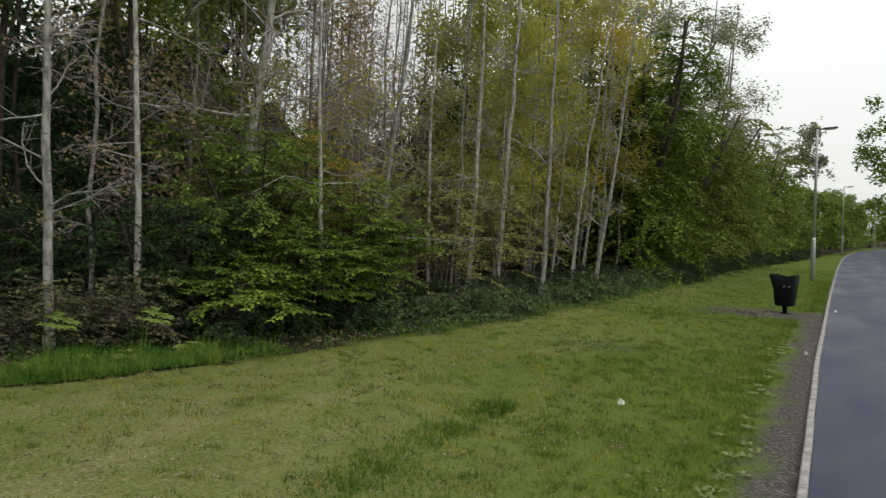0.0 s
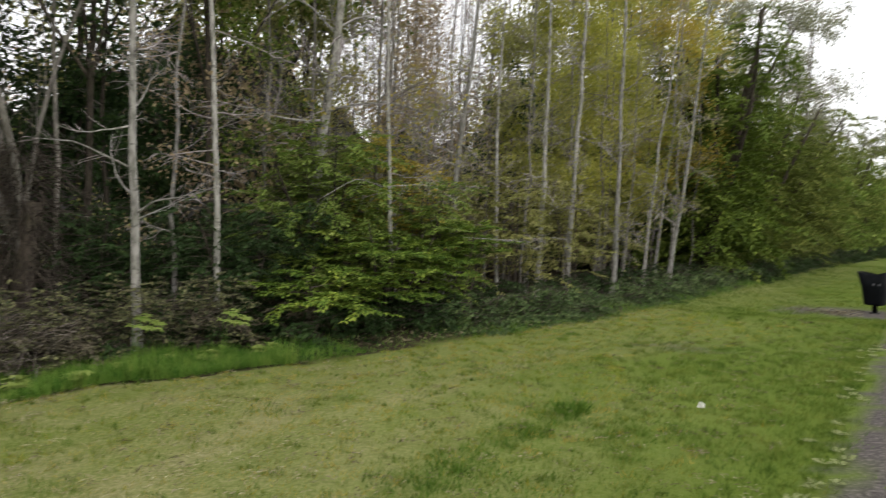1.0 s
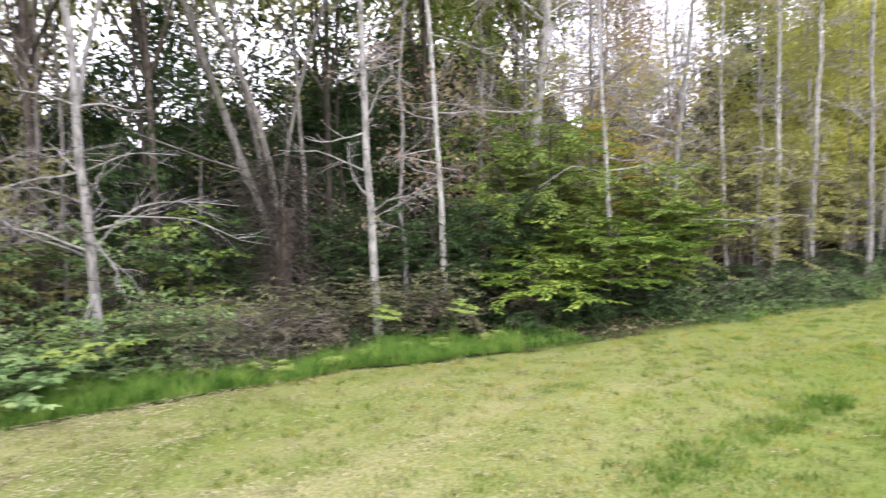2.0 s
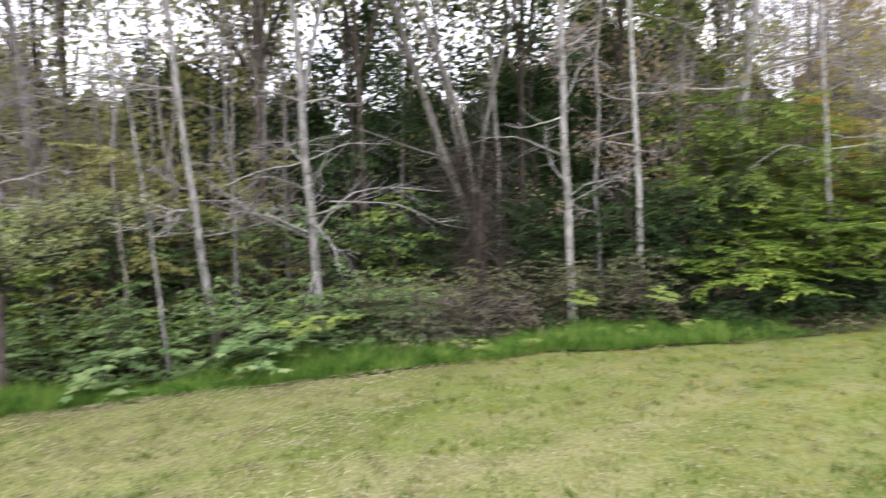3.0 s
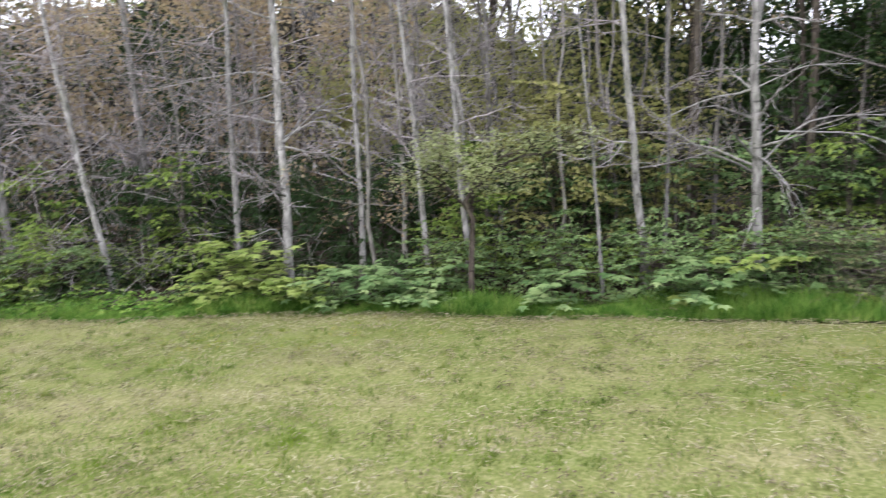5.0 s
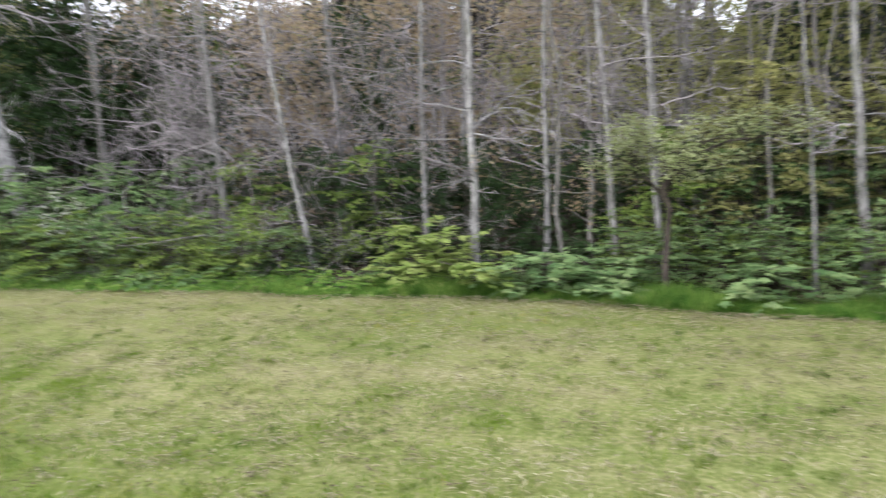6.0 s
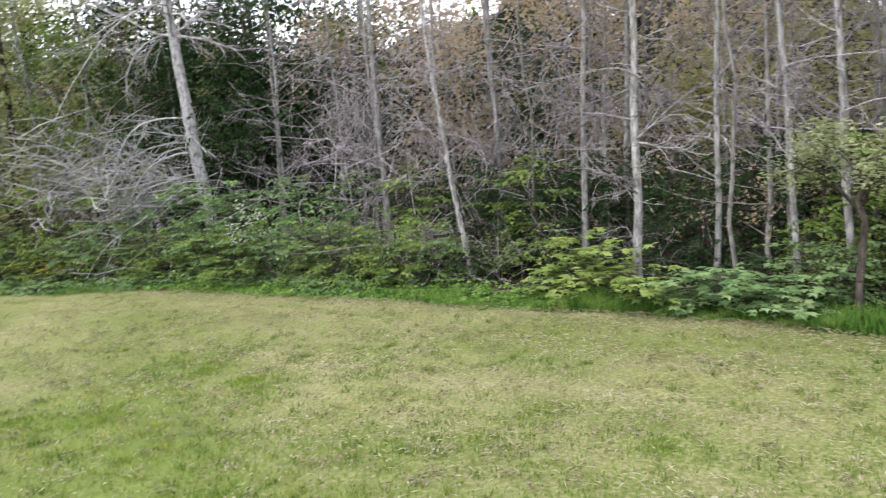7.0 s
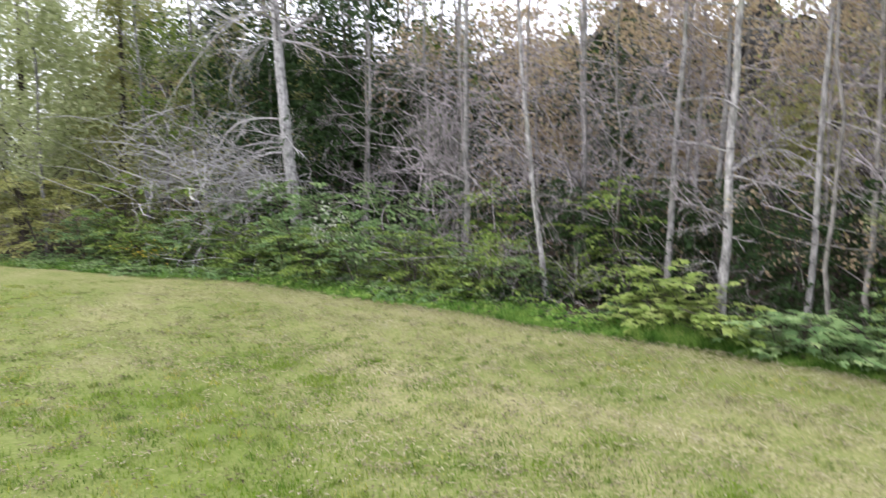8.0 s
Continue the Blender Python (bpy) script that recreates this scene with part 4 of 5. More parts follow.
haze = [tree_meshes(330 + s, 9.5, 0.10, (0, 0), 0.03, 18, 1.5, 1.5, 0.6, 5, leaf_n=n, foliage=m, bark=PALE_BARK, leaf=(0.085, 0.064), spread=0.15, low=6.8) for s, (m, n) in enumerate(((YELLOW, 7600), (OLIVE, 7400), (YELLOW, 7600), (RUST, 3000), (PALE_LEAF, 7000), (AMBER, 7600)))]
for x, y, k in ((-6.4, 20.2, 5), (-7.9, 18.4, 2), (-7.6, 21.3, 2), (-7.7, 15.8, 0), (-7.7, 13.9, 1), (-8.6, 16.5, 2), (-7.1, 17.7, 2), (-8.0, 14.4, 0), (-9.6, 11.4, 3), (-11.0, 13.4, 3), (-12.2, 15.2, 3), (-10.4, 10.2, 1), (-8.1, 16.7, 0),
                (-4.79, -18.13, 4), (-4.83, -21.44, 4), (-6.82, -17.53, 1), (-6.43, -21.52, 4), (-7.73, -19.48, 4), (-8.38, -22.61, 1), (-8.85, -17.13, 1), (-7.9, 20.2, 0), (-8.8, 22.6, 2), (-7.2, 23.6, 0), (-3.47, -24.88, 4), (-10.17, -10.38, 3), (-10.60, -7.80, 3), (-10.02, -5.17, 3), (-10.87, -12.62, 3), (-11.91, -3.46, 3), (-11.38, -6.14, 3)):
    plant("young_tree", haze[k], x, y, ("tall slender tree in yellow-green young leaf", "tall slender tree in olive young leaf", "tall slender tree in yellow-green young leaf", "tall slender tree in rusty brown young leaf", "tall slender tree in pale green young leaf", "tall slender tree in amber-yellow young leaf")[k],
          "tree", "trees in young leaf", rng.uniform(0, 360))
pale_crown = mass(327, 3.0, 9.5, 5000, 0.15, PALE_LEAF, 0.3, 0.12, 44, 0.5, 0.12, 0.24)
for x, y in ((-5.42, -25.97), (-2.98, -30.86), (-7.62, -30.08), (-4.7, -19.6), (-6.6, -18.6)):
    plant("broadleaved_tree", pale_crown, x, y, "tall broadleaved tree in pale green leaf at the lawn's end", "tree", "trees in young leaf", (x * 47 + y * 29) % 360)
airy = [tree_meshes(340 + 500 * i, 12, 0.24, (0.045, -0.02), 0.05, 22, 4.0, 2.6, 0.75, 6, leaf_n=4600, foliage=AIRY, leaf=(0.12, 0.08), spread=0.11, low=10, bark=GREY_BARK) for i in range(2)]
for x, y, k in ((-6.4, 33.5, 0), (-7.4, 29, 1), (-6.6, 39, 1), (-5.6, 36, 0), (-8.4, 31, 0)):
    plant("airy_tree", airy[k], x, y, "tall airy poplar with clusters of grey-green leaves", "tree", "tall airy trees", (x * 31 + y * 59) % 50 - 25)
slim = tree_meshes(341, 9.6, 0.16, (0.02, 0), 0.05, 16, 5.0, 2.4, 0.5, 5, leaf_n=2600, foliage=AIRY, leaf=(0.24, 0.16), spread=0.12, low=8.5, bark=GREY_BARK)
plant("airy_tree", slim, -3.6, 58, "airy tree with clustered grey-green leaves behind the lamp", "tree", "tall airy trees", 40)

for x, y, me in ((3.7, 60, mass(325, 4.3, 12.0, 6000, 0.26, GREEN, 0.3, 0.25, 64, 0.5, 0.2, 0.14)), (5.6, 74, mass(326, 4.2, 8.0, 4600, 0.3, GREEN, 0.4, 0.2, 50, 0.6, 0.2, 0.16))):
    plant("overhanging_tree", me, x, y, "leafy dark green tree leaning its crown over the footpath", "tree", "trees across the path", rng.uniform(0, 360))

# ---------------------------------------------------------------- undergrowth, stretch by stretch
for x, y, seed, r, m, label in ((-8.5, 9.7, 348, 1.5, AMBER, "spreading young tree in amber-green leaf under bare trees"), (-8.9, 8.6, 349, 1.3, FRESH, "spreading young tree in fresh green leaf")):
    plant("sapling", spray_meshes(seed, r, 3.5, 120, 0.08, m, 0.04, 0.06, 0.42, 0.03, 0.5, fan=7, flat=0.9, rise=0.4), x, y, label, "young tree", "saplings at the wood's edge")
HB = "broad bright green hornbeam bush in layered sprays"
plant("hornbeam_bush", spray_meshes(345, 1.8, 1.85, 64, 0.078, HORNBEAM, 0.027, 0.012, 0.40, 0.03, 0.6, fan=7, flat=0.93, rise=0.35), -6.75, 7.9, HB, "bush", "hornbeam bushes")
plant("hornbeam_bush", spray_meshes(344, 1.5, 1.2, 34, 0.078, HORNBEAM, 0.027, 0.012, 0.52, 0.025, 0.7, fan=7, flat=0.93, rise=0.3), -6.75, 6.5, HB, "bush", "hornbeam bushes")
plant("hornbeam_bush", spray_meshes(343, 1.15, 2.25, 56, 0.078, HORNBEAM, 0.028, 0.012, 0.4, 0.025, 0.45, fan=6, flat=0.93, rise=0.6), -6.35, 9.25, "upright hornbeam bush over the brambles", "bush", "hornbeam bushes")
plant("hornbeam_bush", spray_meshes(346, 1.8, 3.3, 190, 0.08, FRESH, 0.042, 0.08, 0.35, 0.03, 0.5), -7.9, 7.8, "taller olive-green bush behind, in loose sprays", "bush", "hornbeam bushes")
plant("hornbeam_bush", spray_meshes(347, 1.5, 2.6, 120, 0.075, FRESH, 0.045, 0.08, 0.3, 0.025, 0.5), -7.2, 9.4, "olive-green bush with twiggy sprays", "bush", "hornbeam bushes")

for k, (x, y) in enumerate(((-6.7, 11.4), (-6.3, 13.2), (-7.0, 16.6), (-7.6, 10.2), (-7.4, 14.0), (-9.3, -1.0), (-9.8, 0.3), (-10.4, -0.4), (-7.75, -14.87))):
    plant("olive_bush", spray_meshes(348, 1.2, 2.7, 70, 0.075, OLIVE, 0.05, 0.06, 0.25, 0.02, 0.6, flat=0.5) if k == 0 else [(c.name.split(".")[0], c.data) for c in bpy.data.objects["olive_bush"].children],
          x, y, "loose olive-leaved bush under the young trees", "bush", "olive bushes", rng.uniform(0, 360))

# added dark bushes and ivy, giving the black of the shaded hollows
holly = spray_meshes(342, 1.05, 2.1, 90, 0.07, DARK, 0.045, 0.10, 0.08, 0.02, 0.6, fan=4, flat=0.4)
for x, y in ((-8.5, 5.7), (-8.9, 6.6), (-9.3, 4.7), (-9.9, 5.6), (-9.6, 3.0), (-9.3, -3.6), (-9.6, -4.8), (-9.5, -6.0), (-9.7, -7.3), (-9.4, -8.4), (-10.2, -5.4), (-10.3, -6.8), (-10.1, -2.9), (-9.9, -1.6), (-9.8, -0.4), (-7.9, 6.6), (-7.7, 5.9), (-8.2, 7.3)):
    plant("holly_bush", holly, x, y, "near-black evergreen bush added to stand for deep shade", "bush", "undergrowth", (x * 41 + y * 67) % 360)
IVY = [spray_meshes(349, 1.1, 0.7, 60, 0.07, DARK, 0.045, 0.12, 0.1, 0.008, 0.7, fan=3, flat=0.4)]
for x, y in ((-6.5, 6.3), (-6.7, 7.3), (-6.4, 8.2), (-7.4, 6.2), (-7.6, 7.6), (-7.2, 8.6), (-7.6, 5.2), (-8.3, 4.6)):
    plant("ivy_clump", IVY[0], x, y, "near-black ivy added to stand for the shade below the bushes", "ivy", "undergrowth", rng.uniform(0, 360))
# the DARK bramble is partly added to colour shaded gaps black
bramble = [spray_meshes(350 + s, 0.8, 0.75, 44, 0.062, m, 0.045, 0.16, 0.1, 0.008, 0.6, fan=3, flat=0.55) for s, m in enumerate((SHADY, DARK))]
nettle = [spray_meshes(354 + s, 0.58, 0.9, 46, 0.056, m, 0.038, 0.05, 0.15, 0.008, 0.55, fan=3, flat=0.6, wide=0.8) for s, m in enumerate((NETTLE, FRESH))]
syc = [spray_meshes(358 + s, 0.75, 0.6, 20, 0.13, m, 0.08, 0.05, 0.35, 0.009, 0.75, fan=4, lobes=True) for s, m in enumerate((LIME, NETTLE))]
cover = [spray_meshes(362, 0.6, 0.30, 24, 0.07, TALL, 0.05, 0.10, 0.1, 0.006, 0.8, fan=3, flat=0.6), spray_meshes(363, 0.55, 0.34, 20, 0.075, NETTLE, 0.05, 0.1, 0.1, 0.006, 0.8, fan=3, flat=0.6)]
tall_shrub = [spray_meshes(366 + s, 1.0, 2.0, 62, 0.085, m, 0.055, 0.08, 0.2, 0.02, 0.5, flat=0.6) for s, m in enumerate((NETTLE, FRESH))]
pale_tangle = twig_heap(374, 0.8, 1.1, 220, 0.5, TWIG, 0.004, 0.9)
heaps = [twig_heap(370, 0.8, 0.8, 300, 0.30, BRAMBLE, 0.003, 1.2), twig_heap(371, 1.1, 0.8, 120, 0.7, GREY_BARK, 0.004, 0.8), twig_heap(372, 1.5, 4.2, 130, 1.15, TWIG, 0.006, 1.0), twig_heap(373, 1.5, 1.3, 95, 1.5, WHITE_TWIG, 0.0085, 0.45)]


def grow(kind, meshes, label, category, group, spots):
    for x, y in spots:
        if len(meshes) > 1:
            plant(kind, meshes, x, y, label, category, group, rng.uniform(0, 360))
        else:
            brush(kind, meshes[0][1], x, y, 0.0, label, category, group)


def brush(kind, me, x, y, z, label, category, group):
    ob = new(kind, me)
    ob.matrix_world = pose(x, y, float(land(x, y)) + z, 0, 0, rng.uniform(0, 360))
    tagged(ob, label, category, group, "stuff")


def along(a, b, step, back, spread=0.35):
    y = a
    while y < b:
        yield float(edge(y)) - back - spread * rng.random(), y + rng.normal() * 0.08
        y += step * rng.uniform(0.8, 1.2)


grow("bramble", bramble[0], "low dark green bramble at the lawn's edge", "bramble", "undergrowth", along(8.7, 11.5, 0.42, 0.45))
grow("bramble", bramble[0], "low green bramble below the young trees", "bramble", "undergrowth", along(11.5, 21, 0.8, 0.6))
grow("bramble", bramble[1], "dark bramble added to fill the shaded gap under the green trees", "bramble", "undergrowth", along(21, 52, 1.0, 0.3, 0.4))
grow("bramble", bramble[1], "dark bramble in the shade of the wood", "bramble", "undergrowth", along(8.5, 21, 0.9, 1.5, 0.8))
grow("bramble", bramble[1], "dark bramble in the shade of the wood", "bramble", "undergrowth", along(1.2, 6, 0.55, 1.3, 0.9))
grow("bramble", bramble[1], "near-black bramble added to deepen the wood's shade", "bramble", "undergrowth", along(2.6, 6.6, 0.5, 2.2, 0.9))
grow("bramble", bramble[1], "near-black bramble added as shade behind the saplings", "bramble", "undergrowth", along(-11, -2.6, 0.75, 1.5, 1.0))
grow("dead_bramble", heaps[0], "heap of dry brown bramble stems", "bramble", "dead undergrowth", along(2.0, 3.3, 0.5, 0.85, 0.4))
mixed_shrub = spray_meshes(374, 0.55, 1.1, 46, 0.05, SHADE_OLIVE, 0.045, 0.06, 0.1, 0.007, 0.6, fan=3, flat=0.4)
grow("leafy_shrub", mixed_shrub, "straggling olive-grey shrub among dead stems", "shrub", "undergrowth", [(-7.15, 2.55), (-7.2, 3.05), (-7.45, 3.4), (-7.3, 3.95), (-7.5, 4.4), (-7.35, 4.9), (-7.5, 5.35), (-7.0, 1.9), (-6.95, 4.3), (-6.95, 5.1)])
wither = [spray_meshes(364, 0.7, 0.75, 40, 0.05, WITHERED, 0.04, 0.08, 0.1, 0.007, 0.6, fan=3, flat=0.3)]
grow("withered_shrub", wither[0], "low dark brownish shrub in the shade", "shrub", "undergrowth", along(3.0, 6.3, 0.5, 1.3, 0.4))
grow("withered_shrub", wither[0], "low dark brownish shrub in the shade", "shrub", "undergrowth", along(1.8, 6.3, 0.7, 1.6, 0.7))
grow("withered_shrub", wither[0], "low brownish shrub beside the dead brambles", "shrub", "undergrowth", [(-7.5, 3.3), (-7.4, 3.75), (-7.8, 2.8)])
grow("nettle", nettle[0], "leafy green nettle clump among dead brambles", "shrub", "undergrowth", [(-7.35, 2.0), (-7.6, 2.2)])
grow("nettle", nettle[0], "leafy green nettle clump", "shrub", "undergrowth", along(-2.2, 2.4, 0.4, 0.95, 0.4))
grow("nettle", nettle[1], "fresh green nettle clump", "shrub", "undergrowth", along(-2.4, 2.6, 0.6, 1.35, 0.6))
grow("sycamore_sapling", syc[1], "young sycamore with broad green leaves", "sapling", "sycamore saplings", [(-7.33, -3.29), (-7.30, -2.83), (-7.47, -2.48), (-7.3, -0.9), (-7.25, 0.45), (-7.55, 0.8)])
grow("sycamore_sapling", syc[0], "low sycamore sapling with yellow-green leaves", "sapling", "sycamore saplings", [(-7.42, -5.05), (-7.38, -4.35)])
grow("sycamore_sapling", spray_meshes(360, 0.6, 0.5, 14, 0.125, LIME, 0.08, 0.05, 0.65, 0.009, 0.8, fan=4, lobes=True), "small sycamore sapling in one flat layer", "sapling", "sycamore saplings", [(-7.35, -4.75), (-7.3, -3.98)])
grow("sycamore_sapling", spray_meshes(361, 0.55, 0.95, 9, 0.12, LIME, 0.08, 0.04, 0.85, 0.009, 0.9, fan=4, lobes=True), "sycamore sapling with one high flat spray", "sapling", "sycamore saplings", [(-7.58, -4.95), (-7.55, -4.55)])
grow("ground_ivy", cover[0], "bright green groundcover at the lawn's edge", "groundcover", "undergrowth", along(-7.8, -5.0, 0.24, 0.28, 0.5))
grow("ground_ivy", cover[0], "bright green herbs below the birch", "groundcover", "undergrowth", along(-15.5, -7.8, 0.34, 0.35, 0.45))
grow("nettle", nettle[1], "fresh green nettle clump below the birch", "shrub", "undergrowth", along(-15, -7.5, 0.55, 0.8, 0.6))
grow("ground_ivy", cover[1], "low green herbs at the lawn's edge", "groundcover", "undergrowth", along(-17, -7.6, 0.42, 0.35, 0.5))
grow("ground_ivy", cover[1], "low green herbs at the lawn's edge", "groundcover", "undergrowth", along(-5.6, -3.0, 0.5, 0.9, 0.5))
grow("nettle", nettle[0], "leafy green nettle clump", "shrub", "undergrowth", along(-17, -7, 0.6, 1.0, 0.6))
grow("nettle", nettle[1], "fresh green nettle clump", "shrub", "undergrowth", along(-12, -6, 0.8, 1.5, 0.6))
grow("leafy_shrub", spray_meshes(368, 1.1, 2.2, 70, 0.09, OLIVE, 0.06, 0.08, 0.1, 0.02, 0.5, flat=0.6), "upright olive-green shrub at the end of the lawn", "shrub", "undergrowth",
     [(-4.44, -17.11), (-3.75, -19.08), (-4.82, -19.74), (-3.31, -21.87), (-5.83, -17.38), (-2.47, -24.83), (-5.38, -22.47), (-3.72, -27.89), (-1.28, -28.78), (-6.93, -19.54)])
grow("leafy_shrub", spray_meshes(369, 0.85, 1.2, 46, 0.06, FRESH, 0.045, 0.05, 0.25, 0.014, 0.6, flat=0.55), "waist-high fresh green shrub at the lawn's edge", "shrub", "undergrowth",
     [(-7.20, -8.64), (-6.71, -10.62), (-6.47, -12.51), (-5.35, -14.86), (-7.61, -7.46)])
grow("leafy_shrub", spray_meshes(397, 0.75, 1.35, 44, 0.075, NETTLE, 0.045, 0.05, 0.25, 0.014, 0.6, flat=0.55), "waist-high grey-green shrub at the lawn's edge", "shrub", "undergrowth",
     [(-7.00, -9.73), (-6.76, -11.52), (-5.91, -13.68), (-4.90, -15.94), (-7.62, -9.26)])
grow("leafy_shrub", tall_shrub[0], "upright green leafy shrub", "shrub", "undergrowth", [(-7.05, -12.94), (-7.20, -11.74), (-7.44, -10.95), (-7.90, -9.67), (-9.4, -0.6), (-9.7, 0.6), (-9.2, 1.9)])
grow("leafy_shrub", tall_shrub[1], "upright green leafy shrub", "shrub", "undergrowth", [(-6.58, -14.21), (-7.90, -13.98), (-8.68, -8.11), (-8.88, -6.12), (-9.18, -2.26), (-9.0, 2.6), (-5.51, -15.76)])
grow("dead_brushwood", heaps[1], "tangle of bare grey twigs under the trees", "brushwood", "dead undergrowth", along(-9, -3.2, 1.7, 1.4, 0.8))
for x, y in along(-11.4, -2.4, 0.8, 1.9, 2.6):
    brush("dead_brushwood", heaps[2][0][1], x, y, 0.7, "high tangle of bare grey twigs between the trunks", "brushwood", "dead undergrowth")
for x, y, z in ((-6.70, -13.92, 0.6), (-6.35, -14.80, 1.6), (-6.73, -15.42, 2.6), (-7.01, -13.63, 1.9)):
    brush("dead_brushwood", heaps[3][0][1], x, y, z - 0.5, "spreading mass of dead white birch twigs", "brushwood", "dead undergrowth")


grow("dead_brushwood", pale_tangle, "low tangle of dry pale bramble stems", "brushwood", "dead undergrowth", [(-7.7, -9.5), (-8.0, -8.9), (-7.5, -10.1), (-7.9, -7.6)])


def blossom(x, y):
    b = spray_meshes(380, 0.6, 1.25, 18, 0.10, GREEN, 0.06, 0.05, 0.3)
    g = np.random.default_rng(381)
    h = Heap()
    c = g.normal(size=(16, 3)) * (0.2, 0.24, 0.14) + (0.35, 0.05, 1.0)
    pos = c[g.integers(0, 16, 260)] + g.normal(size=(260, 3)) * 0.06
    leaves(h, g, pos, g.normal(size=(260, 3)), 0.05, 0.045, 0.5)
    o = plant("flowering_shrub", b + [("foliage", h.mesh("blossom", WHITE))], x, y, "green shrub with clusters of white blossom", "shrub")
    o.children[-1].name = "blossom"


blossom(-7.45, -10.80)


def flowers(x, y):
    b = spray_meshes(384, 0.5, 0.4, 16, 0.07, TALL, 0.05, 0.08, 0.2)
    g = np.random.default_rng(385)
    h = Heap()
    pos = g.normal(size=(150, 3)) * (0.3, 0.4, 0.07) + (0, 0, 0.42)
    leaves(h, g, pos, g.normal(size=(150, 3)), 0.04, 0.04, 0.7)
    o = plant("yellow_flowers", b + [("foliage", h.mesh("flower_heads", GOLD))], x, y, "patch of yellow flowers among green herbs", "flowers")
    o.children[-1].name = "flower_heads"


flowers(-5.63, -14.27)


# the crooked dark hawthorn with pale new leaf in flat layers
def hawthorn(x, y):
    g = np.random.default_rng(390)
    t = empty("hawthorn_tree", x, y, float(land(x, y)), "crooked dark hawthorn with flat layers of pale young leaves", "tree")
    h = Heap()
    tube(h, [(0, 0.01, -0.1), (0, 0.0, 0.3), (0.01, 0.03, 0.7), (0.0, 0.05, 0.95), (0.02, -0.02, 1.15), (0.03, 0.10, 1.35), (0.05, 0.30, 1.55)], [0.045, 0.036, 0.033, 0.03, 0.028, 0.023, 0.014], 9)
    put("trunk", h, BROWN_BARK, t, smooth=True)
    tips = []
    for pts, r in (([(0.02, 0.02, 1.2), (0.10, 0.30, 1.48), (0.16, 0.62, 1.62), (0.22, 1.05, 1.66)], 0.026), ([(0.03, 0.10, 1.35), (-0.05, 0.4, 1.62), (-0.1, 0.85, 1.74)], 0.018),
                   ([(0.01, 0.0, 1.05), (0.14, -0.25, 1.40), (0.2, -0.55, 1.56)], 0.02), ([(0.03, 0.08, 1.3), (0.05, -0.10, 1.6), (0.1, -0.35, 1.75)], 0.016), ([(0.02, 0.04, 1.1), (0.35, 0.15, 1.4), (0.62, 0.3, 1.5)], 0.018)):
        h = Heap()
        pts = np.array(pts)
        tube(h, pts, np.linspace(r, r * 0.4, len(pts)), 6)
        side_twigs(g, h, tips, pts, float(np.linalg.norm(pts[-1] - pts[0])), r * 0.5, 2, 0.14, -0.01, 8)
        put("limb", h, BROWN_BARK, t, smooth=True)
    tips = np.array(tips)
    tips = tips[(tips[:, 2] > 1.25) & (tips[:, 2] < 1.95)]
    c = Heap()
    pos = tips[g.integers(0, len(tips), 2200)] + g.normal(size=(2200, 3)) * (0.08, 0.08, 0.025)
    leaves(c, g, pos, g.normal(size=(2200, 3)) * (1, 1, 0.2), 0.052, 0.044, 0.85)
    tagged(put("foliage", c, PALE_LEAF, t, "pale young leaves"), kind="stuff")


hawthorn(-7.51, -1.86)


# dead boughs at the birches' feet
def dead_bough(label, r, *pts):
    x, y, z = pts[0]
    ob = empty("dead_bough", x, y, z, label, "branch", "dead boughs")
    p = np.array(pts) - np.array(pts[0])
    u = np.linspace(0, 1, len(p))
    s = np.linspace(0, 1, 9)
    ln = np.column_stack([np.interp(s, u, p[:, c]) for c in range(3)])
    ln[1:-1] = 0.5 * ln[1:-1] + 0.25 * (ln[:-2] + ln[2:])
    h, fine, tips = Heap(), Heap(), []
    g = np.random.default_rng(int(abs(x * 100 + y * 10)))
    tube(h, ln, np.linspace(r, r * 0.35, 9) * (0.7 if r > 0.024 else 0.5), 6)
    skin = WHITE_TWIG
    put("bough", h, skin, ob, smooth=True)
    side_twigs(g, fine, tips, ln, float(np.linalg.norm(p[-1])), r * (0.42 if r > 0.024 else 0.3), 2 if r > 0.024 else 1, 0.2, 0.06 if r > 0.024 else 0.04, 8 if r > 0.024 else 9)
    tagged(put("brushwood", fine, skin, ob), kind="stuff")


BARE = "bare bleached bough arching from a birch"
dead_bough(BARE, 0.022, (-7.84, 1.25, 1.14), (-7.80, 1.62, 1.57), (-7.77, 2.16, 1.60), (-7.73, 2.72, 1.52))
dead_bough(BARE, 0.02, (-7.83, 1.41, 1.46), (-7.94, 2.26, 1.40), (-7.89, 2.82, 1.11))
dead_bough("broken stick leaning on a birch's foot", 0.02, (-7.81, 1.22, 0.70), (-7.73, 1.10, 0.43), (-7.72, 0.95, -0.13))
dead_bough(BARE, 0.014, (-7.83, 1.20, 1.93), (-7.83, 1.65, 2.12), (-7.78, 2.14, 2.09))
dead_bough("dead bough hanging into the undergrowth", 0.015, (-7.82, 1.25, 1.13), (-7.72, 1.58, 0.79), (-7.71, 1.74, 0.29))
dead_bough("bare pale side bough of a birch", 0.014, (-7.10, 4.12, 1.33), (-6.99, 4.53, 1.53), (-6.82, 5.15, 1.83))
dead_bough(BARE, 0.02, (-8.14, -4.25, 1.64), (-8.16, -3.82, 1.92), (-8.17, -3.49, 1.79), (-8.19, -3.17, 1.46), (-8.20, -2.72, 1.25))
dead_bough(BARE, 0.02, (-8.14, -4.23, 1.63), (-8.19, -3.74, 2.05), (-8.20, -3.36, 2.22), (-8.21, -2.79, 2.00))
